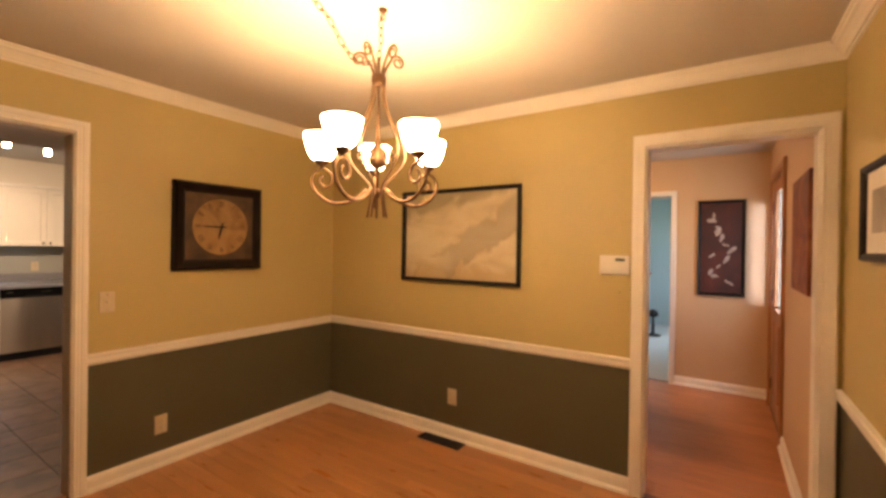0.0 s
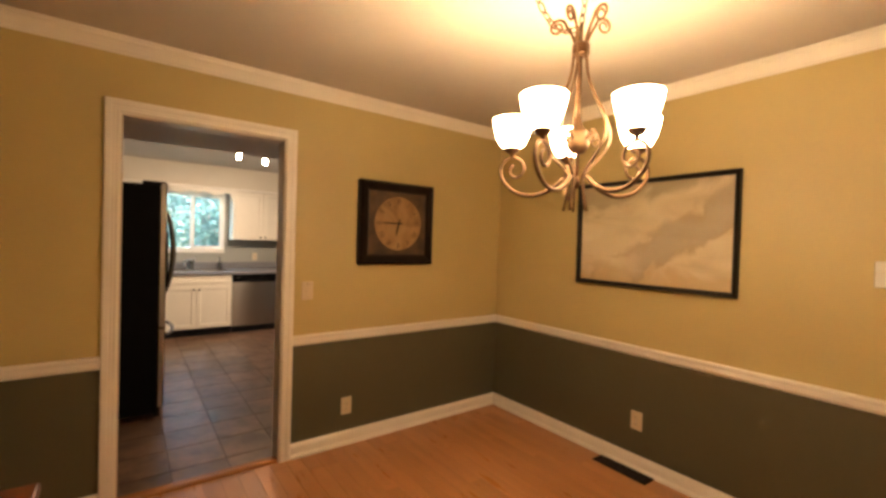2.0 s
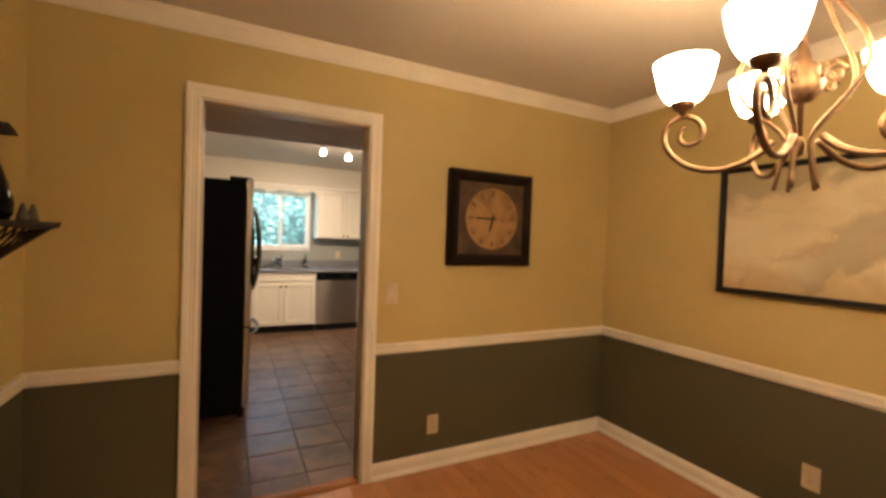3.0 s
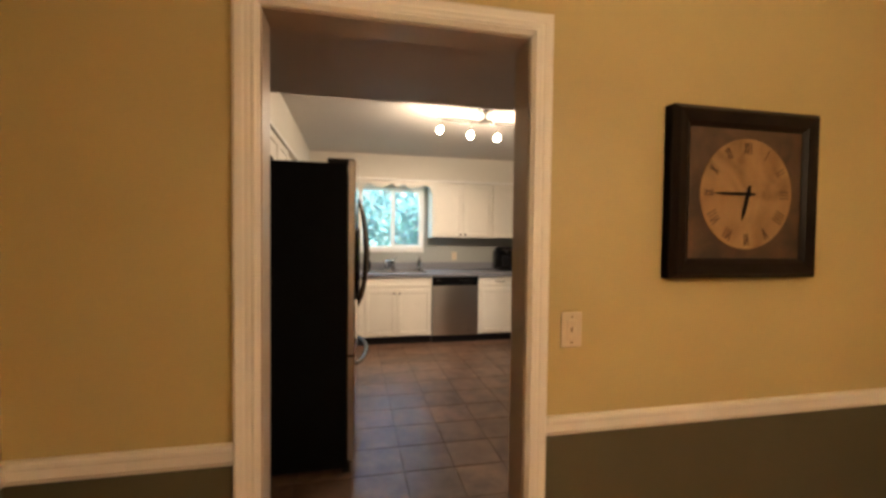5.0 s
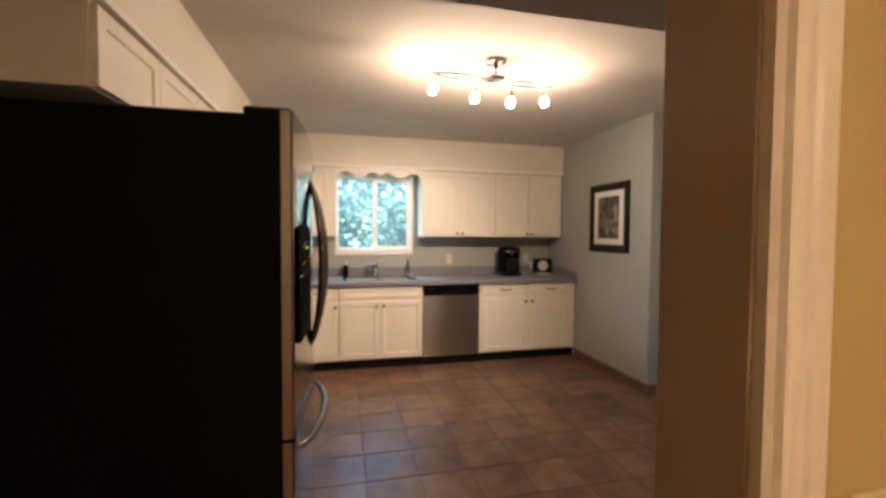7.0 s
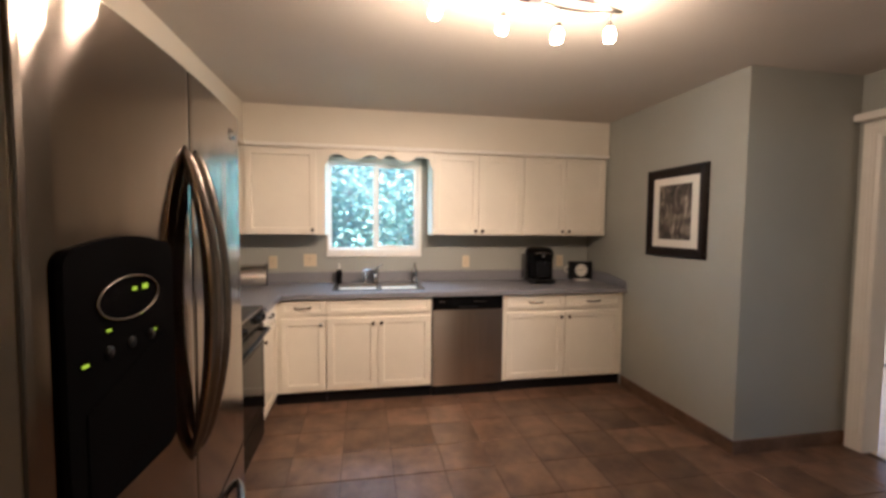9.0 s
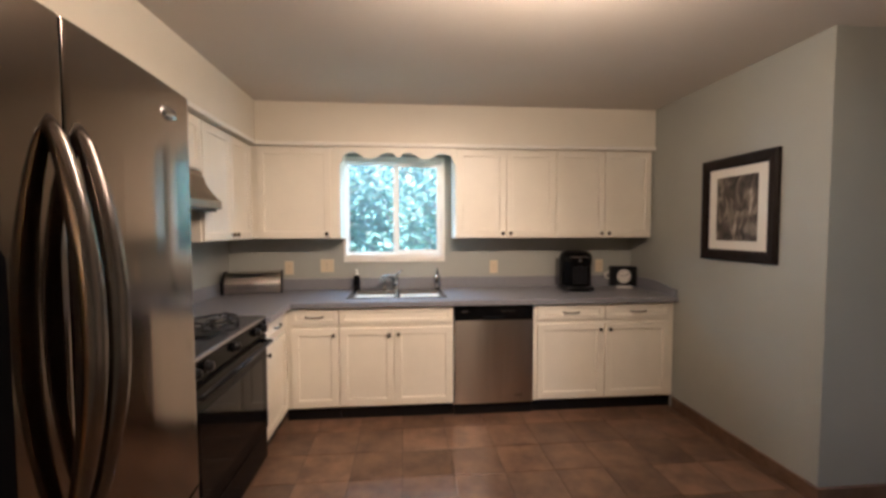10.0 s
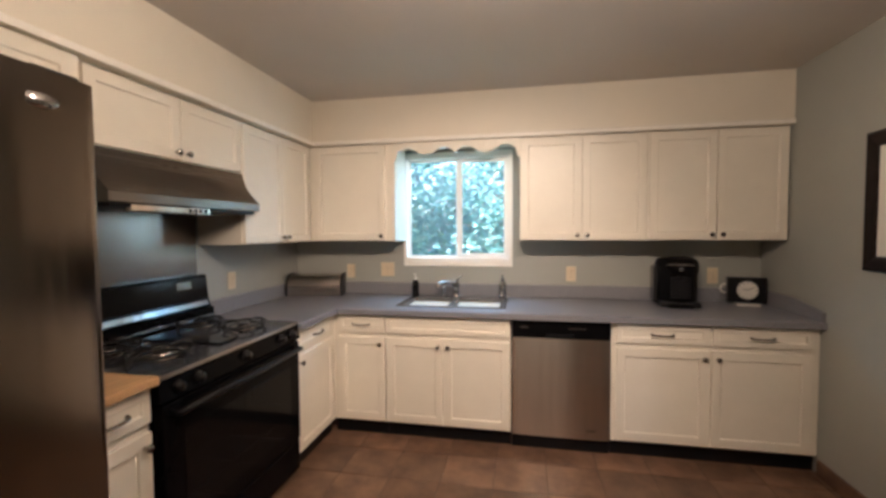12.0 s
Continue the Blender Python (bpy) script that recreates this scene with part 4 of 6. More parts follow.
def front_door():
    d = tagged(new("door_1"), "stained oak front door with a leaded glass light", "door", "", "structure")
    d.matrix_world = pose(HX1 + 0.05, 4.94, 0, 0, 0, -90)
    bm = bmesh.new()
    for a in ((-0.46, -0.24, 0, 2.04), (0.24, 0.46, 0, 2.04), (-0.24, 0.24, 0, 0.92), (-0.24, 0.24, 1.93, 2.04)):
        cell(bm, a[0], a[1], -0.045, 0.0, a[2], a[3], 0.003)
    part("leaf", bm, DOOR_WOOD, d)
    part("panel", box(-0.18, 0.18, -0.052, -0.044, 0.2, 0.82, 0.012), DOOR_WOOD, d)
    part("pane", box(-0.24, 0.24, -0.026, -0.020, 0.92, 1.93), glass("frosted_door_glass", (0.9, 0.95, 1.0), 0.25), d)
    for i in range(1, 4):
        part("lead_bar", box(-0.24 + i * 0.12 - 0.004, -0.24 + i * 0.12 + 0.004, -0.034, -0.014, 0.92, 1.93), NICKEL, d)
    for i in range(1, 6):
        part("lead_bar", box(-0.24, 0.24, -0.034, -0.014, 0.92 + i * 0.168 - 0.004, 0.92 + i * 0.168 + 0.004), NICKEL, d)
    for z in (0.22, 1.02, 1.82):
        part("hinge", box(-0.468, -0.445, -0.052, -0.040, z - 0.05, z + 0.05, 0.002), BRONZE_DARK, d)
    hd = part("door_handle", tube([(0.40, -0.045, 1.0), (0.40, -0.085, 1.0), (0.36, -0.092, 1.0), (0.29, -0.090, 0.995)], 0.009, 10), NICKEL, d, smooth=True)


front_door()
casing("casing_front_door", "x", HX1, -1, 4.47, 5.41, 2.05, "stained wooden casing round the front door", 0.06, mat=DOOR_WOOD)
cab = thing("hall_cabinet", "dark reddish wooden cabinet standing in the hall", "cabinet", pose(-1.60, 4.40, 0))
part("body", box(-0.22, 0.22, -0.2, 0.2, 0.05, 1.20, 0.006), CHERRY, cab)
part("top", box(-0.24, 0.24, -0.22, 0.22, 1.20, 1.23, 0.006), CHERRY, cab)
part("plinth", box(-0.21, 0.21, -0.19, 0.19, 0.0, 0.05), CHERRY, cab)
# Unseen ceiling fixture, added as a warm fill for the hall.
hl = thing("added_hall_light", "added unseen round ceiling light that brightens the hall", "ceiling light", pose(-1.9, 4.50, H))
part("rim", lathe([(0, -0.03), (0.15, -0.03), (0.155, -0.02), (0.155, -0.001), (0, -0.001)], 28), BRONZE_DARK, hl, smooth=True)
part("diffuser", lathe([(0.14, -0.031), (0.135, -0.06), (0.10, -0.085), (0.05, -0.098), (0, -0.10)], 28), material("hall_fill_glow", (0.9, 0.85, 0.8), 0.4, emit=(1.0, 0.57, 0.27), strength=15.0), hl, "lit frosted glass bowl", smooth=True)
shoe = thing("small_black_stand", "small black stand on the bedroom carpet", "stand", pose(-1.80, 8.3, 0))
part("base", lathe([(0, 0), (0.12, 0), (0.12, 0.02), (0.03, 0.04), (0.02, 0.3), (0.09, 0.34), (0.06, 0.42), (0, 0.44)], 14), BLACK_PLASTIC, shoe, smooth=True)


# ---- kitchen: cabinets ----
BF, UF = -7.825, -8.165         # fronts of the base and the upper cabinets on the sink wall
LB, LU = 0.525, 0.185          # fronts of the base and the upper cabinets on the stove wall
CT = 0.900                     # counter top


def shaker(bm, u0, u1, z0, z1, t=0.019, rail=0.052, sunk=0.010):
    """A frame-and-panel front facing -y, its face at y = 0."""
    rings = []
    for d, y in ((0, t), (0, 0.0015), (0.0015, 0), (rail - 0.003, 0), (rail, 0.002), (rail + 0.003, sunk), ):
        rings.append([bm.verts.new((u, y, z)) for u, z in ((u0 + d, z0 + d), (u1 - d, z0 + d), (u1 - d, z1 - d), (u0 + d, z1 - d))])
    for a, b in zip(rings, rings[1:]):
        for k in range(4):
            bm.faces.new((a[k], a[(k + 1) % 4], b[(k + 1) % 4], b[k]))
    bm.faces.new(rings[-1])
    bm.faces.new(rings[0][::-1])
    bmesh.ops.recalc_face_normals(bm, faces=bm.faces)
    return bm


def knob_at(u, z):
    return lathe([(0, 0), (0.007, 0), (0.0055, 0.008), (0.0065, 0.014), (0.0145, 0.018), (0.0155, 0.024), (0.011, 0.030), (0, 0.031)], 14, pose(u, 0, z, 90, 0, 0))


def pull_at(u, z, w=0.122):
    pts = [(u + w / 2 * math.cos(math.pi * i / 14), -0.004 - 0.024 * math.sin(math.pi * i / 14) ** 0.6, z - 0.004 * math.sin(math.pi * i / 14)) for i in range(15)]
    return tube(pts, [0.0085 if i in (0, 14) else 0.0062 for i in range(15)], 8)


def cabinet(name, label, m, w, depth, z0, z1, doors=(), drawers=(), group="", toe=False):
    c = thing(name, label, "cabinet", m, group)
    part("body", box(0, w, 0.0205, depth, z0, z1, 0.0015), CABINET, c)
    for u0, u1, a, b, side, at in doors:
        d = part("door", shaker(bmesh.new(), u0, u1, a, b), CABINET, c)
        if side:
            u = {"L": u0 + 0.030, "R": u1 - 0.030}[side]
            z = b - 0.045 if at == "top" else a + 0.035
            part("knob", knob_at(u, z), NICKEL, d, "brushed nickel knob", smooth=True)
    for u0, u1, a, b, pulled in drawers:
        d = part("drawer", shaker(bmesh.new(), u0, u1, a, b, rail=0.034, sunk=0.008), CABINET, c)
        if pulled:
            part("pull", pull_at((u0 + u1) / 2, (a + b) / 2), NICKEL, d, "brushed nickel bow pull", smooth=True)
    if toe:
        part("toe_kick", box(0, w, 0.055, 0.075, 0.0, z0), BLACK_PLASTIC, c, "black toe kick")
    return c


def base_at(u, front=BF):
    return pose(front, u, 0, 0, 0, 90)


def left_at(x, front):
    return pose(x, front, 0, 0, 0, 180)


D0, D1, R0, R1 = 0.116, 0.700, 0.734, 0.850
BD = BF - KW - 0.002
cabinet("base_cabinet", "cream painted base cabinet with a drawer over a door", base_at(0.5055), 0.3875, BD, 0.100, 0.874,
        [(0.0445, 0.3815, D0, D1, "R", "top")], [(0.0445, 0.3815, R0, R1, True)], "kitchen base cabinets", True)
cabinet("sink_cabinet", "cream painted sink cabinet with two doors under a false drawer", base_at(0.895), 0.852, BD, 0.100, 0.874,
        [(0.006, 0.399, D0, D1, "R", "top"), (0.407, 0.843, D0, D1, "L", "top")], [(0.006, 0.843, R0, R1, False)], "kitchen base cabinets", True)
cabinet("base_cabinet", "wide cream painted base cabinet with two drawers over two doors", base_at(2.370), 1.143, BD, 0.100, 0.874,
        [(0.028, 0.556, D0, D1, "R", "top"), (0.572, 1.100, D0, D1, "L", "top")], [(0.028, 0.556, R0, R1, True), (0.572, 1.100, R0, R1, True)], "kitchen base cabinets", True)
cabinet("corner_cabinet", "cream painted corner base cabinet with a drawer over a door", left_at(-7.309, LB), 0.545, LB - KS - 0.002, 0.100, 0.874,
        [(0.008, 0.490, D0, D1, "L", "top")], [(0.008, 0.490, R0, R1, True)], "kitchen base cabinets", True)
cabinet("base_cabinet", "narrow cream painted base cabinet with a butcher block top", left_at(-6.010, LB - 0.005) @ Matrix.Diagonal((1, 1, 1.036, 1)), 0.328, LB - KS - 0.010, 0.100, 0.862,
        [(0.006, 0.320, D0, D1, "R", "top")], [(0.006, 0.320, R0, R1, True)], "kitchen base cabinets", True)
blk = thing("butcher_block", "maple butcher block counter between the fridge and the stove", "counter", pose(-6.190, 0.23, 0.894))
part("slab", box(-0.148, 0.172, -0.368, 0.325, 0, 0.032, 0.004), BUTCHER, blk)

UZ0, UZ1 = 1.358, 2.098
UD = UF - KW - 0.002
cabinet("upper_cabinet", "cream painted single-door wall cabinet beside the window", base_at(0.1655, UF), 0.6975, UD, UZ0, UZ1,
        [(0.0515, 0.6235, UZ0 + 0.006, UZ1 - 0.012, "R", "bottom")], (), "kitchen wall cabinets")
for u, w in ((1.802, 0.858), (2.662, 0.850)):
    cabinet("upper_cabinet", "cream painted two-door wall cabinet over the counter", base_at(u, UF), w, UD, UZ0, UZ1,
            [(0.010, w / 2 - 0.003, UZ0 + 0.006, UZ1 - 0.012, "R", "bottom"), (w / 2 + 0.003, w - 0.010, UZ0 + 0.006, UZ1 - 0.012, "L", "bottom")], (), "kitchen wall cabinets")
LD = LU - KS - 0.002
cabinet("upper_cabinet", "cream painted two-door corner wall cabinet", left_at(-7.337, LU), 0.8475, LD, UZ0, UZ1,
        [(0.010, 0.432, UZ0 + 0.006, UZ1 - 0.012, "R", "bottom"), (0.438, 0.800, UZ0 + 0.006, UZ1 - 0.012, "L", "bottom")], (), "kitchen wall cabinets")
cabinet("hood_cabinet", "short cream painted two-door cabinet over the range hood", left_at(-6.400, LU), 0.935, LD, 1.782, UZ1,
        [(0.014, 0.476, 1.788, UZ1 - 0.012, "R", "bottom"), (0.482, 0.924, 1.788, UZ1 - 0.012, "L", "bottom")], (), "kitchen wall cabinets")
cabinet("fridge_cabinet", "short cream painted cabinet over the fridge", left_at(-5.000, LU + 0.03), 1.392, LD + 0.03, 1.832, UZ1,
        [(0.012, 0.460, 1.838, UZ1 - 0.012, "R", "bottom"), (0.466, 0.914, 1.838, UZ1 - 0.012, "L", "bottom"), (0.920, 1.366, 1.838, UZ1 - 0.012, "R", "bottom")], (), "kitchen wall cabinets")

sb = bmesh.new()
cell(sb, KW, UF + 0.022, KS, KN, 2.10, KH)
setting("soffit_sink_wall", sb, SOFFIT, "cream painted soffit over the wall cabinets", "soffit")
setting("soffit_stove_wall", box(UF + 0.022, -4.691, KS, LU + 0.034, 2.10, KH), SOFFIT, "cream painted soffit over the wall cabinets", "soffit")
moulding("soffit_trim", [(0, 2.099), (0.012, 2.099), (0.012, 2.122), (0.006, 2.128), (0, 2.130)], [("x", UF + 0.022, 1, LU + 0.034, KN, 0, 0), ("y", LU + 0.034, 1, UF + 0.022, -4.69, 0, 0)], TRIM, "thin painted trim along the foot of the soffit")

# scalloped valance over the window
val = []
for i in range(61):
    s = i / 60
    y = 0.864 + 0.937 * s
    q = abs(s - 0.5) * 2
    z = 2.030 + 0.026 * math.cos(2 * math.pi * (q - 0.17) / 0.61)
    if q < 0.10:
        z -= 0.014 * (1 - q / 0.10)
    if q > 0.965:
        z -= 0.050
    val.append((y, z))
vb = prism(val + [(1.801, 2.099), (0.864, 2.099)], UF - 0.022, UF - 0.004, None, "yzx")
v = thing("valance", "cream painted scalloped wooden valance over the sink window", "valance", pose(0, 0, 0))
part("board", vb, CABINET, v)


# ---- kitchen: window ----
def kitchen_window():
    w = tagged(new("window_1"), "white two-pane sliding window over the sink", "window", "", "structure")
    y0, y1, z0, z1 = SILL
    fr = bmesh.new()
    for a in ((y0 - 0.025, y0 + 0.004, z0 - 0.03, z1 + 0.03), (y1 - 0.010, y1 + 0.025, z0 - 0.03, z1 + 0.03), (y0 + 0.004, y1 - 0.010, z0 - 0.03, z0 + 0.025), (y0 + 0.004, y1 - 0.010, z1 - 0.020, z1 + 0.03)):
        cell(fr, KW - 0.09, KW + 0.018, a[0], a[1], a[2], a[3], 0.003)
    part("window_frame", fr, TRIM, w)
    mid = 1.285
    for k, (a, b, x) in enumerate(((y0 + 0.004, mid + 0.010, KW - 0.075), (mid + 0.012, y1 - 0.010, KW - 0.050))):
        s = bmesh.new()
        t = 0.016 if k == 0 else 0.034
        for c in ((a, a + t, z0 + 0.025, z1 - 0.020), (b - t, b, z0 + 0.025, z1 - 0.020), (a + t, b - t, z0 + 0.025, z0 + 0.025 + t), (a + t, b - t, z1 - 0.020 - t, z1 - 0.020)):
            cell(s, x, x + 0.022, c[0], c[1], c[2], c[3], 0.002)
        sash = part("sash", s, TRIM, w)
        pane = part("pane", box(x + 0.008, x + 0.013, a + t, b - t, z0 + 0.025 + t, z1 - 0.020 - t), PANE_HAZY, sash)
        pane.visible_shadow = False
    # sheet added behind the sashes that pales the garden view
    screen = part("veil_sheet", box(KW - 0.0885, KW - 0.0875, y0 + 0.005, y1 - 0.011, z0 + 0.026, z1 - 0.021), VEIL, w, "added pale veil that hazes the view")
    screen.visible_shadow = False
    part("window_sill", box(KW - 0.10, KW + 0.022, y0 - 0.025, y1 + 0.025, z0 - 0.045, z0 - 0.0305, 0.003), TRIM, w)


kitchen_window()


# ---- kitchen: counter, sink, taps ----
def counter():
    c = thing("countertop", "grey speckled laminate countertop running round the corner", "countertop", pose(KW, 0, 0.875))
    x1 = BF + 0.030 - KW
    h = CT - 0.875
    xe, ye = -7.309 - KW, LB + 0.030
    us = [0.001, 0.100, 0.545, x1, xe]
    vs = [KS + 0.001, ye, 0.965, 1.670, KN - 0.001]
    bm = plate(us, vs, lambda u, v: (u < x1 or v < ye) and not (0.100 < u < 0.545 and 0.965 < v < 1.670), lambda u, v, k: (u, v, h * k))
    part("slab", bm, COUNTER, c)
    part("front_edge", box(x1, x1 + 0.006, LB + 0.036, KN - 0.001, -0.014, h, 0.003), COUNTER, c)
    part("front_edge", box(x1 + 0.006, -7.309 - KW, LB + 0.030, LB + 0.036, -0.014, h, 0.003), COUNTER, c)
    sp = bmesh.new()
    cell(sp, 0.001, 0.020, KS + 0.001, KN - 0.001, h, h + 0.10, 0.003)
    part("backsplash", sp, COUNTER, c)
    part("backsplash", box(0.020, -7.309 - KW, KS + 0.001, KS + 0.020, h, h + 0.10, 0.003), COUNTER, c)
    part("backsplash", prism([(0.020, h), (x1 - 0.01, h), (x1 - 0.01, h + 0.055), (0.40, h + 0.10), (0.020, h + 0.10)], KN - 0.020, KN - 0.001), COUNTER, c)


counter()


def sink():
    s = thing("kitchen_sink", "stainless steel double-bowl sink set into the counter", "sink", pose(KW, 0, CT))
    y0, y1, x0, x1 = 0.930, 1.710, 0.070, 0.560
    mid = (y0 + y1) / 2
    bm = bmesh.new()
    for a in ((x0, x0 + 0.090, y0, y1), (x1 - 0.03, x1, y0, y1), (x0 + 0.090, x1 - 0.03, y0, y0 + 0.045), (x0 + 0.090, x1 - 0.03, y1 - 0.045, y1), (x0 + 0.090, x1 - 0.03, mid - 0.022, mid + 0.022)):
        cell(bm, a[0], a[1], a[2], a[3], 0.0005, 0.007, 0.0025)
    part("rim", bm, STEEL, s)
    for a, b in ((y0 + 0.042, mid - 0.019), (mid + 0.019, y1 - 0.042)):
        bb = bmesh.new()
        r0, r1 = x0 + 0.087, x1 - 0.027
        top = [bb.verts.new(p) for p in ((r0, a, 0.001), (r1, a, 0.001), (r1, b, 0.001), (r0, b, 0.001))]
        mid_ring = [bb.verts.new(p) for p in ((r0 + 0.012, a + 0.012, -0.14), (r1 - 0.012, a + 0.012, -0.14), (r1 - 0.012, b - 0.012, -0.14), (r0 + 0.012, b - 0.012, -0.14))]
        bot = [bb.verts.new(p) for p in ((r0 + 0.04, a + 0.04, -0.165), (r1 - 0.04, a + 0.04, -0.165), (r1 - 0.04, b - 0.04, -0.165), (r0 + 0.04, b - 0.04, -0.165))]
        for p, q in ((top, mid_ring), (mid_ring, bot)):
            for k in range(4):
                bb.faces.new((p[k], p[(k + 1) % 4], q[(k + 1) % 4], q[k]))
        bb.faces.new(bot)
        bl = part("bowl", bb, SINK_STEEL, s)
        part("drain", lathe([(0, 0), (0.042, 0), (0.044, 0.003), (0.03, 0.004), (0, 0.002)], 18, Matrix.Translation(((r0 + r1) / 2, (a + b) / 2, -0.1645))), CHROME, bl, smooth=True)


sink()

fx = KW + 0.115
tap = thing("kitchen_faucet", "chrome single-lever kitchen faucet behind the sink", "faucet", pose(fx, 1.300, CT + 0.007))
part("base", lathe([(0, 0), (0.028, 0), (0.030, 0.006), (0.024, 0.012), (0.022, 0.06), (0.026, 0.075), (0.026, 0.11), (0.020, 0.125), (0, 0.13)], 20), CHROME, tap, smooth=True)
part("spout", tube([(0.0, 0, 0.085), (0.04, -0.03, 0.115), (0.09, -0.07, 0.130), (0.13, -0.105, 0.122), (0.15, -0.122, 0.098)], [0.016, 0.015, 0.014, 0.013, 0.013], 12), CHROME, tap, smooth=True)
part("lever", tube([(0, 0, 0.125), (0.02, 0.03, 0.155), (0.035, 0.055, 0.172)], [0.010, 0.007, 0.006], 10), CHROME, tap, smooth=True)
spr = thing("side_sprayer", "chrome side sprayer beside the faucet", "sprayer", pose(fx, 1.205, CT + 0.007))
part("nozzle", lathe([(0, 0), (0.018, 0), (0.016, 0.012), (0.010, 0.016), (0.012, 0.05), (0.016, 0.072), (0.010, 0.084), (0, 0.086)], 16), CHROME, spr, smooth=True)


def soap_bottle(y, mat_body, mat_pump, label, tall):
    b = thing("soap_dispenser", label, "soap bottle", pose(fx - 0.005, y, CT + 0.007), "sink bottles")
    part("bottle", lathe([(0, 0), (0.026, 0), (0.029, 0.006), (0.029, tall * 0.68), (0.022, tall * 0.80), (0.012, tall * 0.86), (0.012, tall * 0.90), (0, tall * 0.90)], 20), mat_body, b, smooth=True)
    part("collar", lathe([(0, tall * 0.88), (0.014, tall * 0.88), (0.014, tall * 0.98), (0, tall * 0.99)], 14), mat_pump, b, smooth=True)
    part("pump", tube([(0, 0, tall * 0.95), (0, 0, tall * 1.16), (0.018, 0, tall * 1.19), (0.045, 0, tall * 1.17)], 0.006, 8), mat_pump, b, smooth=True)


soap_bottle(0.965, BLACK_GLOSS, WHITE_PLASTIC, "dark soap bottle with a white pump by the sink", 0.150)
soap_bottle(1.668, CHROME, CHROME, "chrome soap dispenser by the sink", 0.155)


# ---- kitchen: appliances ----
def bowed(w0, w1, z0, z1, bulge, t, bm=None, n=18, r=0.0012, mid=None, half=None):
    """A door slab whose face bows towards -y about mid, where it lies at y = 0; its own edges are rounded back."""
    out = []
    c, h = (w0 + w1) / 2, (w1 - w0) / 2
    bc, bh = (c if mid is None else mid), (half or h)
    for i in range(n + 1):
        u = w0 + (w1 - w0) * (0.5 - 0.5 * math.cos(math.pi * i / n))
        q = (u - bc) / bh
        out.append((u, bulge * q * q + (r * max(0, (abs(u - c) / h - 0.94) / 0.06) ** 2)))
    return prism(out + [(w1, t), (w0, t)], z0, z1, bm, "xyz")


def dishwasher():
    d = thing("dishwasher", "stainless dishwasher with a black control strip under the counter", "dishwasher", pose(BF, 1.752, 0, 0, 0, 90))
    w = 0.616
    part("tub", box(0.004, w - 0.004, 0.03, 0.58, 0.09, 0.862), BLACK_PLASTIC, d)
    part("door", bowed(0.003, w - 0.003, 0.098, 0.742, 0.004, 0.028), STEEL_BRIGHT, d, "brushed stainless door")
    p = part("control_panel", bowed(0.003, w - 0.003, 0.746, 0.860, 0.004, 0.028), BLACK_GLOSS, d, "black control strip")
    part("badge", box(0.055, 0.105, -0.0015, 0.004, 0.806, 0.816), STEEL, p)
    part("handle_recess", box(0.22, 0.39, -0.001, 0.004, 0.752, 0.770), BLACK_PLASTIC, p)
    bm = bmesh.new()
    for i in range(5):
        cell(bm, 0.36 + i * 0.022, 0.374 + i * 0.022, -0.0012, 0.004, 0.806, 0.812)
    part("button_row", bm, NICKEL, p)
    part("badge", box(0.47, 0.53, -0.0012, 0.006, 0.150, 0.162), CHROME, d)
    part("toe_panel", box(0.003, w - 0.003, 0.040, 0.060, 0.0, 0.092, 0.002), BLACK_PLASTIC, d, "black toe panel")


dishwasher()


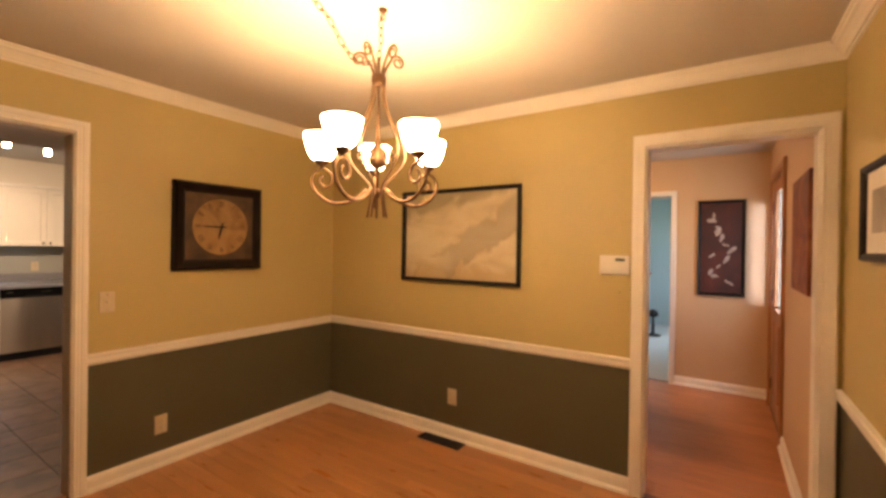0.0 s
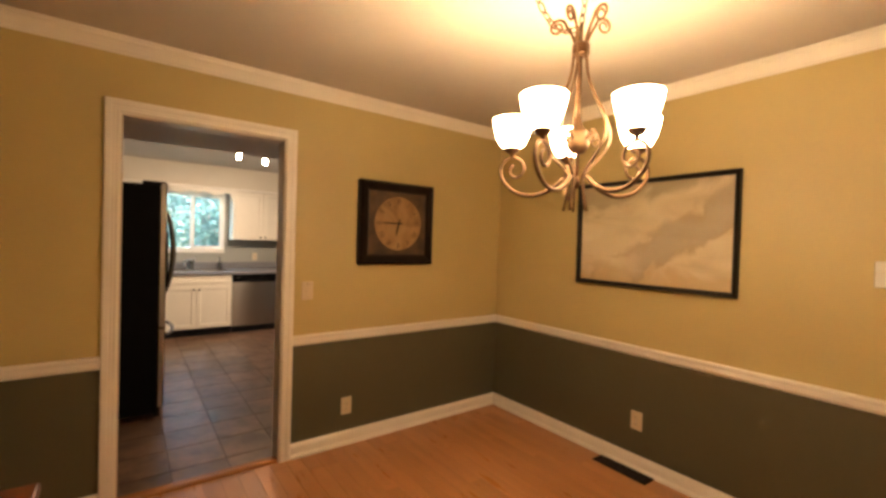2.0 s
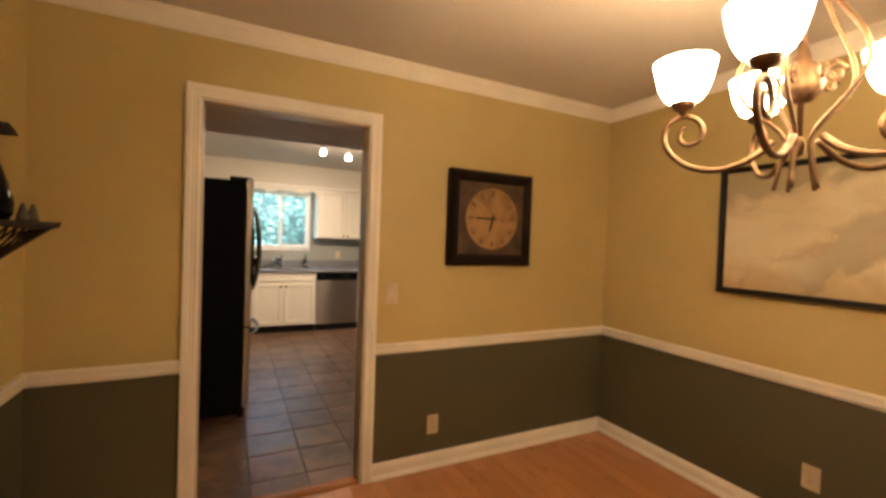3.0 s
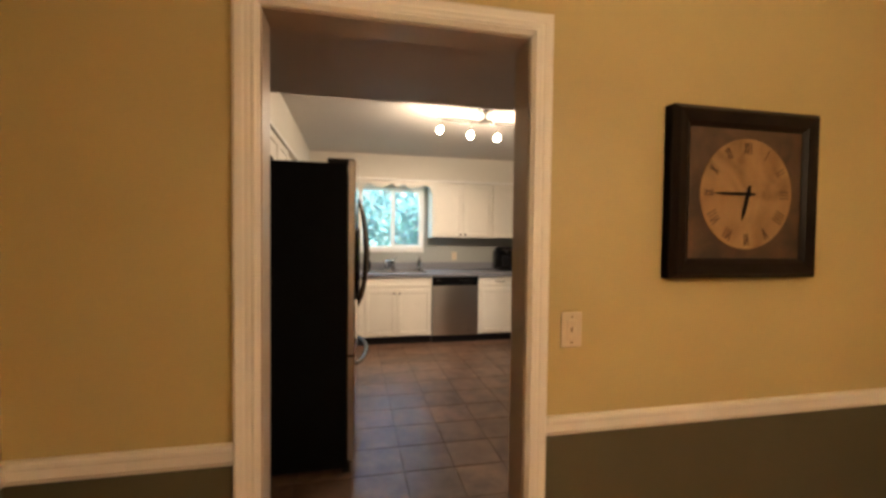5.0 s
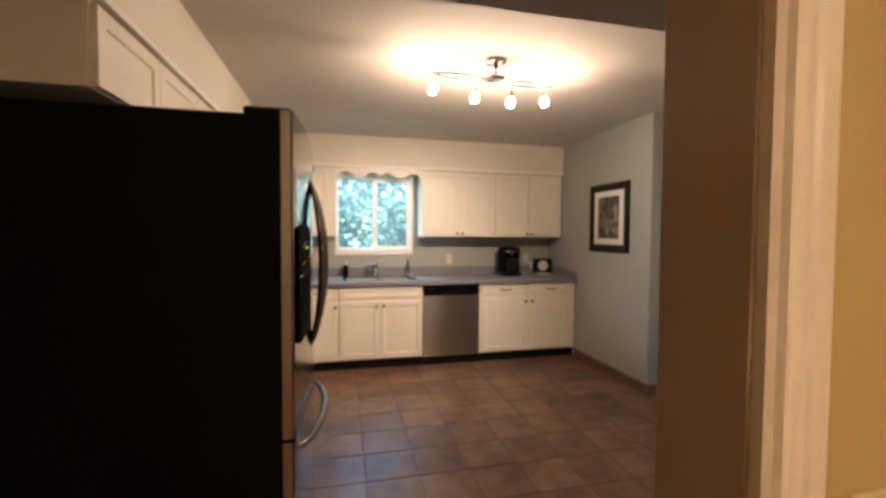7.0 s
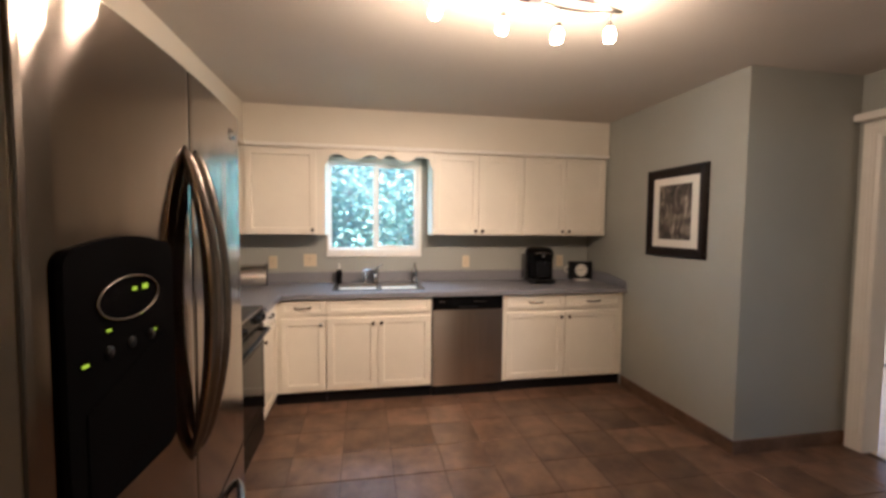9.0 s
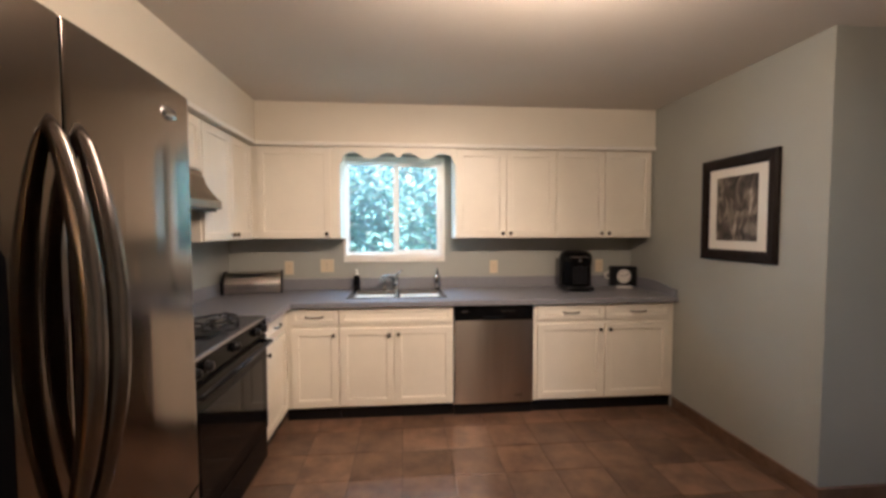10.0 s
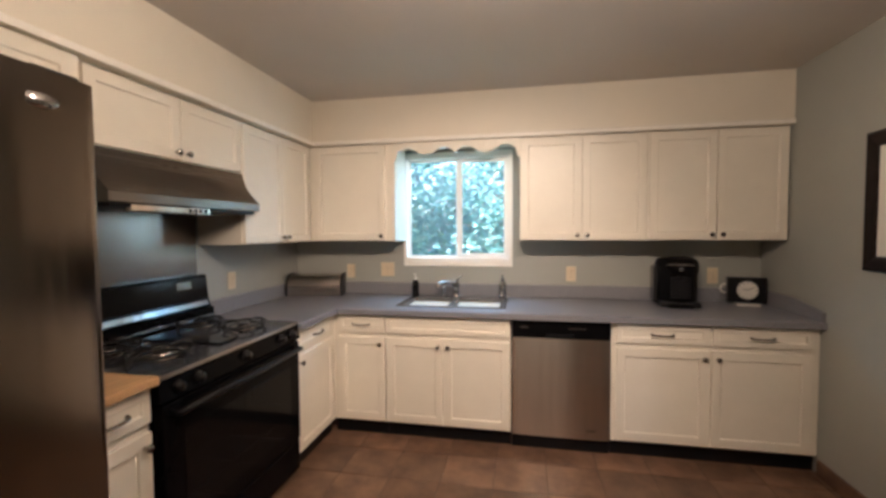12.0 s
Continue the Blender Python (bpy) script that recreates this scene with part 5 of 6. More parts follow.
def fridge():
    f = thing("refrigerator", "stainless french-door fridge with a black dispenser and black sides", "refrigerator", pose(-5.000, 0.796, 0, 0, 0, 180))
    w, split, lo, hi = 0.954, 0.477, 0.690, 1.802
    bow = 0.023
    part("body", box(0.004, w - 0.004, 0.068, 0.930, 0.025, 1.785, 0.006), BLACK_TEX, f, "black textured cabinet")
    part("hinge_cover", box(0.02, 0.13, 0.030, 0.18, 1.786, 1.814, 0.006), BLACK_PLASTIC, f)
    part("hinge_cover", box(w - 0.13, w - 0.02, 0.030, 0.18, 1.786, 1.814, 0.006), BLACK_PLASTIC, f)
    dl = part("door", bowed(0.0, split - 0.003, lo, hi, bow, 0.062, mid=w / 2, half=w / 2), STEEL_V, f, "left stainless door with the dispenser")
    dr = part("door", bowed(split + 0.003, w, lo, hi, bow, 0.062, mid=w / 2, half=w / 2), STEEL_V, f, "right stainless door")
    fz = part("freezer_drawer", bowed(0.0, w, 0.075, lo - 0.010, bow, 0.062), STEEL_V, f, "stainless freezer drawer")
    part("door_edge", box(-0.002, -0.0002, 0.030, 0.061, lo + 0.002, hi - 0.002), DOOR_EDGE, dl, "satin steel door edge")
    part("door_edge", box(-0.002, -0.0002, 0.030, 0.061, 0.077, lo - 0.012), DOOR_EDGE, fz, "satin steel door edge")
    for ob, u, z0, z1 in ((dl, split - 0.031, 0.900, 1.622), (dr, split + 0.031, 0.900, 1.622)):
        pts = []
        for i in range(25):
            s = i / 24
            pts.append((u, 0.008 - 0.062 * math.sin(math.pi * s) ** 0.62, z0 + (z1 - z0) * s))
        part("handle", tube(pts, [0.013 + 0.010 * math.sin(math.pi * i / 24) for i in range(25)], 12, flat=0.85), STEEL_DARK, ob, "bowed metal handle", smooth=True)
    pts = [(0.11 + 0.734 * i / 24, 0.012 + bow * ((i / 12 - 1) * 0.756) ** 2 - 0.068 * math.sin(math.pi * i / 24) ** 0.55, 0.605) for i in range(25)]
    part("handle", tube(pts, [0.011 + 0.005 * math.sin(math.pi * i / 24) for i in range(25)], 12), STEEL_DARK, fz, "bowed metal handle", smooth=True)
    # dispenser
    a, b, z0, z1 = 0.052, 0.350, 1.000, 1.430
    rim = []
    for cx, cz, q0 in ((a + 0.03, z0 + 0.03, 180), (b - 0.03, z0 + 0.03, 270), (b - 0.03, z1 - 0.045, 0), (a + 0.03, z1 - 0.045, 90)):
        rim += [(cx + 0.03 * math.cos(radians(q0 + 15 * k)), cz + 0.03 * math.sin(radians(q0 + 15 * k))) for k in range(7)]
        if q0 == 0:
            rim += [(b - 0.03 - (b - a - 0.06) * k / 8, z1 - 0.015 + 0.015 * math.sin(math.pi * k / 8)) for k in range(1, 8)]
    bm = prism(rim, -0.012, 0.040)
    tilt = Matrix.Translation((0, bow * ((a + b) / w - 1) ** 2 + 0.004, 0)) @ Matrix.Translation(((a + b) / 2, 0, 0)) @ Matrix.Rotation(4 * bow * ((a + b) / w - 1) / w, 4, "Z") @ Matrix.Translation((-(a + b) / 2, 0, 0))
    dp = part("dispenser", bm, DISPENSER, dl, "black water dispenser with green lights")
    dp.matrix_basis = tilt
    part("recess", prism([(a + 0.035, z0 + 0.03), (b - 0.035, z0 + 0.03), (b - 0.035, z0 + 0.235), (b - 0.10, z0 + 0.222), ((a + b) / 2, z0 + 0.205), (a + 0.09, z0 + 0.185), (a + 0.035, z0 + 0.165)], -0.0145, -0.0125), DISPENSER, dp)
    bz = [((a + b) / 2 + 0.085 * math.cos(q), -0.014, z1 - 0.105 + 0.036 * math.sin(q)) for q in [2 * math.pi * i / 28 for i in range(28)]]
    part("display_bezel", tube(bz, 0.0025, 6, closed=True), STEEL_DARK, dp, smooth=True)
    for u, z, lw, lh in ((0.012, 0.012, 0.016, 0.010), (0.044, 0.012, 0.022, 0.014), (-0.060, -0.045, 0.016, 0.005), (0.028, -0.035, 0.014, 0.005), (-0.115, -0.085, 0.020, 0.007), (0.072, -0.075, 0.012, 0.005)):
        lw, lh = lw * 0.6, lh * 0.6
        cu, cz = (a + b) / 2 + u, z1 - 0.105 + z
        part("display_light", box(cu - lw / 2, cu + lw / 2, -0.0150, -0.0125, cz - lh / 2, cz + lh / 2), GREEN_LED, dp, "small green light")
    for u in (-0.06, 0.0, 0.06):
        part("button", lathe([(0, 0), (0.010, 0), (0.010, 0.003), (0, 0.004)], 12, pose((a + b) / 2 + u, -0.0125, z1 - 0.185, 90, 0, 0)), BLACK_PLASTIC, dp, smooth=True)
    part("badge", lathe([(0, 0), (0.042, 0), (0.040, 0.003), (0, 0.004)], 24, pose(0.824, 0.012, 1.730, 90, 0, 0) @ Matrix.Rotation(-0.07, 4, "Y") @ Matrix.Diagonal((1, 0.42, 1, 1))), CHROME, dr, smooth=True)
    part("base_grille", box(0.01, w - 0.01, 0.05, 0.09, 0.0, 0.072, 0.003), BLACK_PLASTIC, f)


fridge()


def stove():
    w = 0.928
    s = thing("gas_range", "black gas range with cast iron grates and a glass oven door", "stove", pose(-6.345, 0.525, 0, 0, 0, 180) @ Matrix.Diagonal((1.036, 1.0, 1.035, 1)))
    part("body", box(0.002, w - 0.002, 0.03, 0.62, 0.04, 0.868, 0.003), BLACK_GLOSS, s)
    part("cooktop", box(0, w, -0.012, 0.560, 0.868, 0.886, 0.006, 2), material("grey_black_cooktop_enamel", (0.040, 0.040, 0.048), 0.14, var=0.1), s, "glossy dark cooktop")
    part("edge_trim", box(0.0, w, -0.0165, -0.0120, 0.869, 0.885, 0.001), STEEL, s, "thin steel edge strip")
    front = prism([(0.03, 0.786), (-0.022, 0.790), (-0.014, 0.866), (0.03, 0.866)], 0.0, w, None, "yzx")
    kp = part("knob_panel", front, OVEN_BLACK, s)
    for u in (0.075, 0.175, 0.46, 0.745, 0.850):
        k = part("knob", lathe([(0, 0), (0.022, 0), (0.024, 0.004), (0.019, 0.010), (0.017, 0.026), (0, 0.028)], 18, pose(u, -0.019, 0.828, 84, 0, 0)), BLACK_PLASTIC, kp, smooth=True)
        part("pointer", box(u - 0.002, u + 0.002, -0.0495, -0.044, 0.818, 0.842), NICKEL, k)
    d = part("oven_door", box(0.008, w - 0.008, -0.020, 0.028, 0.225, 0.780, 0.006, 2), OVEN_BLACK, s)
    part("oven_window", box(0.10, w - 0.10, -0.0225, -0.019, 0.30, 0.66, 0.001), material("oven_glass", (0.005, 0.0045, 0.0045), 0.06, var=0.1, spec=0.10), d, "dark oven glass")
    hp = [(0.045, -0.018, 0.745), (0.045, -0.058, 0.745), (w / 2, -0.066, 0.745), (w - 0.045, -0.058, 0.745), (w - 0.045, -0.018, 0.745)]
    part("handle", tube(hp, 0.012, 10), BLACK_PLASTIC, d, smooth=True)
    part("storage_drawer", box(0.008, w - 0.008, -0.014, 0.028, 0.050, 0.215, 0.006, 2), OVEN_BLACK, s)
    guard = prism([(0.562, 0.868), (0.540, 0.900), (0.540, 0.955), (0.560, 0.962), (0.575, 1.010), (0.588, 1.132), (0.600, 1.142), (0.640, 1.142), (0.640, 0.868)], 0.0, w, None, "yzx")
    g = part("backguard", guard, BLACK_GLOSS, s)
    part("chrome_strip", prism([(0.5575, 0.972), (0.5655, 0.996), (0.572, 0.996), (0.565, 0.970)], 0.03, w - 0.02, None, "yzx"), CHROME, g)
    part("chrome_strip", box(0.0, w, 0.535, 0.541, 0.905, 0.918, 0.001), CHROME, g)
    part("clock_window", prism([(0.5795, 1.075), (0.5845, 1.115), (0.590, 1.115), (0.590, 1.075)], w - 0.22, w - 0.12, None, "yzx"), LCD, g)
    grate_y = (0.075, 0.345)
    for gx in (0.03, 0.545):
        for gy in grate_y:
            cx, cy = gx + 0.175, gy + 0.105
            bn = part("burner", lathe([(0, 0.886), (0.062, 0.886), (0.060, 0.889), (0.034, 0.890), (0.034, 0.902), (0.028, 0.908), (0, 0.909)], 20, Matrix.Translation((cx, cy, 0))), NICKEL, s, "round gas burner", smooth=True)
            part("cap", lathe([(0, 0.908), (0.027, 0.908), (0.027, 0.913), (0, 0.915)], 18, Matrix.Translation((cx, cy, 0))), IRON, bn, smooth=True)
            bm = bmesh.new()
            ring = [(cx + 0.125 * math.cos(q), cy + 0.100 * math.sin(q), 0.912) for q in [2 * math.pi * i / 20 for i in range(20)]]
            tube(ring, 0.006, 6, bm, closed=True)
            for q in (0, math.pi / 2, math.pi, 1.5 * math.pi):
                a = (cx + 0.150 * math.cos(q), cy + 0.115 * math.sin(q), 0.912)
                b = (cx + 0.045 * math.cos(q), cy + 0.040 * math.sin(q), 0.922)
                tube([a, ((a[0] + b[0]) / 2, (a[1] + b[1]) / 2, 0.923), b], 0.006, 6, bm)
                tube([(a[0], a[1], 0.886), (a[0], a[1], 0.914)], 0.006, 6, bm)
            part("grate", bm, IRON, s, "cast iron grate")
    gr = bmesh.new()
    cell(gr, 0.405, 0.525, 0.07, 0.50, 0.886, 0.896, 0.003)
    part("centre_griddle", gr, BLACK_GLOSS, s)
    for u in (0.02, w - 0.10):
        part("foot", lathe([(0, 0), (0.02, 0), (0.02, 0.042), (0, 0.042)], 12, Matrix.Translation((u + 0.04, 0.08, 0))), BLACK_PLASTIC, s)
    for u in (0.02, w - 0.10):
        part("foot", lathe([(0, 0), (0.02, 0), (0.02, 0.042), (0, 0.042)], 12, Matrix.Translation((u + 0.04, 0.56, 0))), BLACK_PLASTIC, s)


stove()


def range_hood():
    h = thing("range_hood", "stainless range hood under the short cabinet", "range hood", pose(-6.405, LU, 0, 0, 0, 180))
    w = 0.930
    prof = [(0.320, 1.780), (0.006, 1.780), (0.000, 1.752)]
    for i in range(9):
        s = i / 8
        prof.append((-0.008 - 0.094 * s ** 1.6, 1.742 - 0.140 * s))
    prof += [(-0.104, 1.598), (-0.104, 1.560), (-0.096, 1.556), (0.320, 1.556)]
    part("canopy", prism(prof, 0, w, None, "yzx"), STEEL_DARK, h)
    part("under_panel", box(0.02, w - 0.02, -0.085, 0.28, 1.539, 1.555, 0.002), BLACK_PLASTIC, h)
    bm = bmesh.new()
    for i in range(4):
        cell(bm, 0.40 + 0.032 * i, 0.42 + 0.032 * i, -0.0985, -0.0945, 1.532, 1.546, 0.001)
    part("switch_row", bm, BLACK_PLASTIC, h)
    part("control_strip", box(0.10, 0.54, -0.096, -0.065, 1.524, 1.554, 0.003), STEEL_BRIGHT, h, "bright steel control strip")
    part("lamp_lens", box(0.12, 0.42, -0.06, 0.02, 1.531, 1.5345), WHITE_PLASTIC, h)


range_hood()
bs = thing("stove_backsplash", "brushed steel backsplash panel behind the stove", "backsplash", pose(-6.90, KS + 0.001, 0.9))
part("sheet", box(-0.42, 0.40, 0, 0.004, 0, 0.64, 0.001), STEEL_DARK, bs)


def bread_box():
    b = thing("bread_box", "stainless roll-top bread box in the counter corner", "bread box", pose(-8.365, 0.115, CT, 0, 0, 103))
    w = 0.225
    prof = [(0.11, 0.004), (-0.105, 0.004), (-0.120, 0.018), (-0.124, 0.045)]
    for i in range(1, 12):
        q = math.pi - (math.pi / 2) * i / 11
        prof.append((-0.010 + 0.114 * math.cos(q), 0.062 + 0.116 * math.sin(q)))
    prof += [(0.07, 0.178), (0.10, 0.165), (0.11, 0.14)]
    part("shell", prism(prof, -w + 0.012, w - 0.012, None, "yzx"), STEEL_SATIN, b)
    for sx in (-1, 1):
        ends = [(y * 1.03, z * 1.03 + 0.001) for y, z in prof]
        part("end_cap", prism(ends, sx * w, sx * (w - 0.012), None, "yzx"), BLACK_PLASTIC, b)
    part("grip", box(-0.185, 0.185, -0.131, -0.122, 0.058, 0.070, 0.003), CHROME, b)
    for sx in (-0.17, 0.17):
        for sy in (-0.09, 0.09):
            part("foot", lathe([(0, 0), (0.010, 0), (0.010, 0.0045), (0, 0.0045)], 10, Matrix.Translation((sx, sy, 0))), BLACK_PLASTIC, b)


bread_box()


def coffee_maker():
    c = thing("coffee_maker", "glossy black pod coffee maker on the counter", "coffee maker", pose(-8.305, 2.890, CT, 0, 0, 84) @ Matrix.Diagonal((1.1, 1.1, 1.1, 1)))
    part("base", box(-0.115, 0.115, -0.13, 0.13, 0, 0.035, 0.012, 2), BLACK_PLASTIC, c)
    barrel = [(0, 0.030), (0.104, 0.030), (0.108, 0.040), (0.108, 0.200), (0.114, 0.225), (0.114, 0.262), (0.104, 0.290), (0.078, 0.308), (0.035, 0.314), (0, 0.315)]
    part("barrel", lathe(barrel, 36, Matrix.Diagonal((1.12, 1.16, 1, 1))), BLACK_GLOSS, c, smooth=True)
    part("brew_slot", box(-0.055, 0.055, -0.132, -0.118, 0.060, 0.190, 0.006, 2), BLACK_PLASTIC, c)
    part("water_tank", box(-0.140, -0.110, -0.05, 0.08, 0.02, 0.25, 0.010, 2), material("smoked_tank", (0.015, 0.015, 0.016), 0.08, var=0.1), c, "smoked water tank")
    part("drip_tray", box(-0.075, 0.075, -0.155, -0.02, 0.0, 0.022, 0.006), BLACK_GLOSS, c)
    part("nozzle", lathe([(0, 0), (0.014, 0), (0.018, 0.02), (0.018, 0.030), (0, 0.030)], 14, Matrix.Translation((0, -0.128, 0.165))), BLACK_PLASTIC, c, smooth=True)
    part("lever", tube([(-0.075, -0.105, 0.262), (-0.05, -0.135, 0.266), (0.05, -0.135, 0.266), (0.075, -0.105, 0.262)], 0.005, 8), NICKEL, c, smooth=True)
    part("badge", lathe([(0, 0), (0.012, 0), (0.012, 0.002), (0, 0.003)], 14, pose(0, -0.1315, 0.240, 90, 0, 0)), CHROME, c)


coffee_maker()


def desk_clock():
    c = thing("desk_clock", "small black square desk clock with a round white dial", "clock", pose(-8.365, 3.365, CT, 0, 0, 80) @ Matrix.Diagonal((1.18, 1.18, 1.18, 1)))
    part("case", box(-0.098, 0.098, -0.022, 0.030, 0.012, 0.165, 0.006, 2), BLACK_PLASTIC, c)
    part("foot", box(-0.06, 0.06, -0.055, 0.04, 0, 0.014, 0.004), WHITE_PLASTIC, c)
    dl = part("dial", lathe([(0, 0), (0.052, 0), (0.054, 0.004), (0.050, 0.006), (0, 0.006)], 32, pose(0, -0.0222, 0.090, 90, 0, 0)), MAT_WHITE, c, "round white dial")
    part("bezel", tube([(0.055 * math.cos(q), -0.026, 0.090 + 0.055 * math.sin(q)) for q in [2 * math.pi * i / 32 for i in range(32)]], 0.004, 6, closed=True), CHROME, c, smooth=True)
    for h in range(12):
        a = radians(30 * h)
        bm = bmesh.new()
        bmesh.ops.create_cube(bm, size=1, matrix=pose(0.043 * math.sin(a), -0.0290, 0.090 + 0.043 * math.cos(a)) @ Matrix.Rotation(a, 4, "Y") @ Matrix.Diagonal((0.003, 0.001, 0.010, 1)))
        part("mark", bm, BLACK_PLASTIC, dl)
    for a, ln in ((radians(60), 0.036), (radians(285), 0.026)):
        bm = bmesh.new()
        bmesh.ops.create_cube(bm, size=1, matrix=pose(0, -0.0300, 0.090) @ Matrix.Rotation(a, 4, "Y") @ Matrix.Translation((0, 0, ln / 2)) @ Matrix.Diagonal((0.003, 0.001, ln, 1)))
        part("clock_hand", bm, BLACK_PLASTIC, dl)
    lp = [(-0.098 + 0.028 * math.cos(q) - 0.006, 0.0, 0.095 + 0.026 * math.sin(q)) for q in [math.pi / 2 + math.pi * i / 12 for i in range(13)]]
    part("side_loop", tube(lp, 0.006, 8), WHITE_PLASTIC, c, smooth=True)


desk_clock()

for y, z, wide in ((0.367, 1.095, 0.075), (0.696, 1.112, 0.118), (2.194, 1.09, 0.075), (3.20, 1.09, 0.075)):
    cover_plate("wall_outlet", "almond wall outlet over the kitchen backsplash", pose(KW + 0.001, y, z, 0, 0, 90), wide, 0.118, ALMOND, "outlet")
cover_plate("wall_outlet", "almond wall outlet over the kitchen backsplash", pose(-7.63, KS + 0.001, 1.105, 0, 0, 180), 0.075, 0.118, ALMOND, "outlet")


def track_light():
    cx, cy = -5.945, 1.835
    t = thing("track_light", "wavy brushed steel ceiling track light with four lit glass heads", "ceiling light", pose(cx, cy, KH))
    part("canopy", lathe([(0, -0.022), (0.058, -0.022), (0.064, -0.012), (0.064, -0.0005), (0, -0.0005)], 28), STEEL, t, smooth=True)

    def wave(s, side):
        return (-0.035 + 0.012 - 0.060 * s + side * 0.040 * math.sin(2 * math.pi * s), -0.40 + 0.81 * s, -0.100)
    for side in (-1, 1):
        part("track_bar", tube([wave(i / 40, side) for i in range(41)], 0.0065, 8), STEEL, t, smooth=True)
    part("bridge", box(-0.075, 0.030, -0.045, 0.055, -0.112, -0.088, 0.008, 2), STEEL, t)
    part("stem", lathe([(0, -0.10), (0.012, -0.10), (0.012, -0.02), (0, -0.02)], 12), STEEL, t, smooth=True)
    for s, side, drop, lean in ((0.05, -1, 0.040, -0.30), (0.37, -1, 0.055, 0.0), (0.675, 1, 0.060, 0.0), (0.95, 1, 0.040, 0.20)):
        x, y, z = wave(s, side)
        part("arm", tube([(x, y, z), (x - 0.012, y, z - drop)], 0.0035, 8), STEEL, t, smooth=True)
        at = Matrix.Translation((x - 0.012, y, z - drop + 0.004)) @ Matrix.Rotation(0.30, 4, "Y") @ Matrix.Rotation(lean, 4, "X")
        hd = part("head", lathe([(0, 0), (0.010, 0), (0.013, -0.018), (0.010, -0.020), (0, -0.020)], 16, at), STEEL, t, smooth=True)
        part("bulb", lathe([(0, -0.018), (0.012, -0.020), (0.021, -0.032), (0.024, -0.050), (0.021, -0.070), (0.014, -0.077), (0, -0.079)], 16, at), BULB, hd, "lit glass bulb", smooth=True)
        spot_at = Matrix.Translation((cx, cy, KH)) @ at @ Vector((0, 0, -0.105))
        lamp("track_bulb", "POINT", Matrix.Translation(spot_at), TRACK_W, SPOT, 0.03)
        beam = lamp("track_beam", "SPOT", look(spot_at, (-8.3, spot_at[1] * 1.15 - 0.85, 0.55)), BEAM_W, SPOT, 0.03)
        beam.data.spot_size, beam.data.spot_blend = radians(92), 0.9


track_light()
garden_photo = art_material("sepia_photo_print", [(0.32, (0.015, 0.012, 0.010)), (0.48, (0.07, 0.055, 0.045)), (0.62, (0.24, 0.20, 0.16)), (0.78, (0.55, 0.50, 0.42))], 9, 1.2, (1.4, 1, 0.8))
picture("framed_photo", "dark sepia photograph with a white mat in a broad black frame", pose(-7.222, KN - 0.001, 1.563), 0.617, 0.675, 0.072, 0.030, DARK_WOOD, garden_photo, 0.056, mat_side=0.068)


# ---- family room ----
def patio_door():
    d = tagged(new("door_2"), "white family room door with a tall narrow glass light", "door", "", "structure")
    d.matrix_world = pose(-8.17, FY + 0.03, 0)
    bm = bmesh.new()
    for a in ((-0.385, 0.125, 0.02, 1.965), (0.255, 0.385, 0.02, 1.965), (0.125, 0.255, 0.02, 0.16), (0.125, 0.255, 1.765, 1.965)):
        cell(bm, a[0], a[1], -0.02, 0.02, a[2], a[3], 0.003)
    part("leaf", bm, TRIM, d)
    part("pane", box(0.125, 0.255, -0.004, 0.004, 0.16, 1.765), PANE, d).visible_shadow = False
    for z in (0.25, 1.05, 1.80):
        part("hinge", box(0.375, 0.395, -0.030, -0.018, z - 0.05, z + 0.05, 0.002), RUST_IRON, d)
    part("sweep", box(-0.385, 0.385, -0.024, 0.024, 0.0, 0.020), BLACK_PLASTIC, d)


patio_door()
casing("casing_family_door", "y", FY, -1, -8.56, -7.78, 1.97, "white painted casing round the family room door", 0.06)
pet = thing("pet_door", "pet door with a black frame and a clear flap in the wall", "pet door", pose(-7.58, FY - 0.001, 0.365))
part("frame", frame_bars(bmesh.new(), 0.25, 0.38, 0.035, 0.03), BLACK_PLASTIC, pet)
part("flap", box(-0.09, 0.09, 0.02, 0.026, -0.155, 0.155), glass("pet_flap_plastic", (0.8, 0.9, 1.0), 0.3), pet)
bx = thing("storage_box", "plain black storage box on the family room floor", "box", pose(-6.90, 6.38, 0.0))
part("bin", box(-0.17, 0.17, -0.14, 0.14, 0.0, 0.40, 0.012, 2), BLACK_PLASTIC, bx)
part("lid", box(-0.18, 0.18, -0.15, 0.15, 0.401, 0.44, 0.012, 2), BLACK_PLASTIC, bx)
mt = thing("door_mat", "pale flat mat on the family room floor", "mat", pose(-7.22, 6.40, 0.0, 0, 0, 6))
part("mat_body", box(-0.14, 0.14, -0.12, 0.12, 0.0, 0.012, 0.004), CARPET, mt)


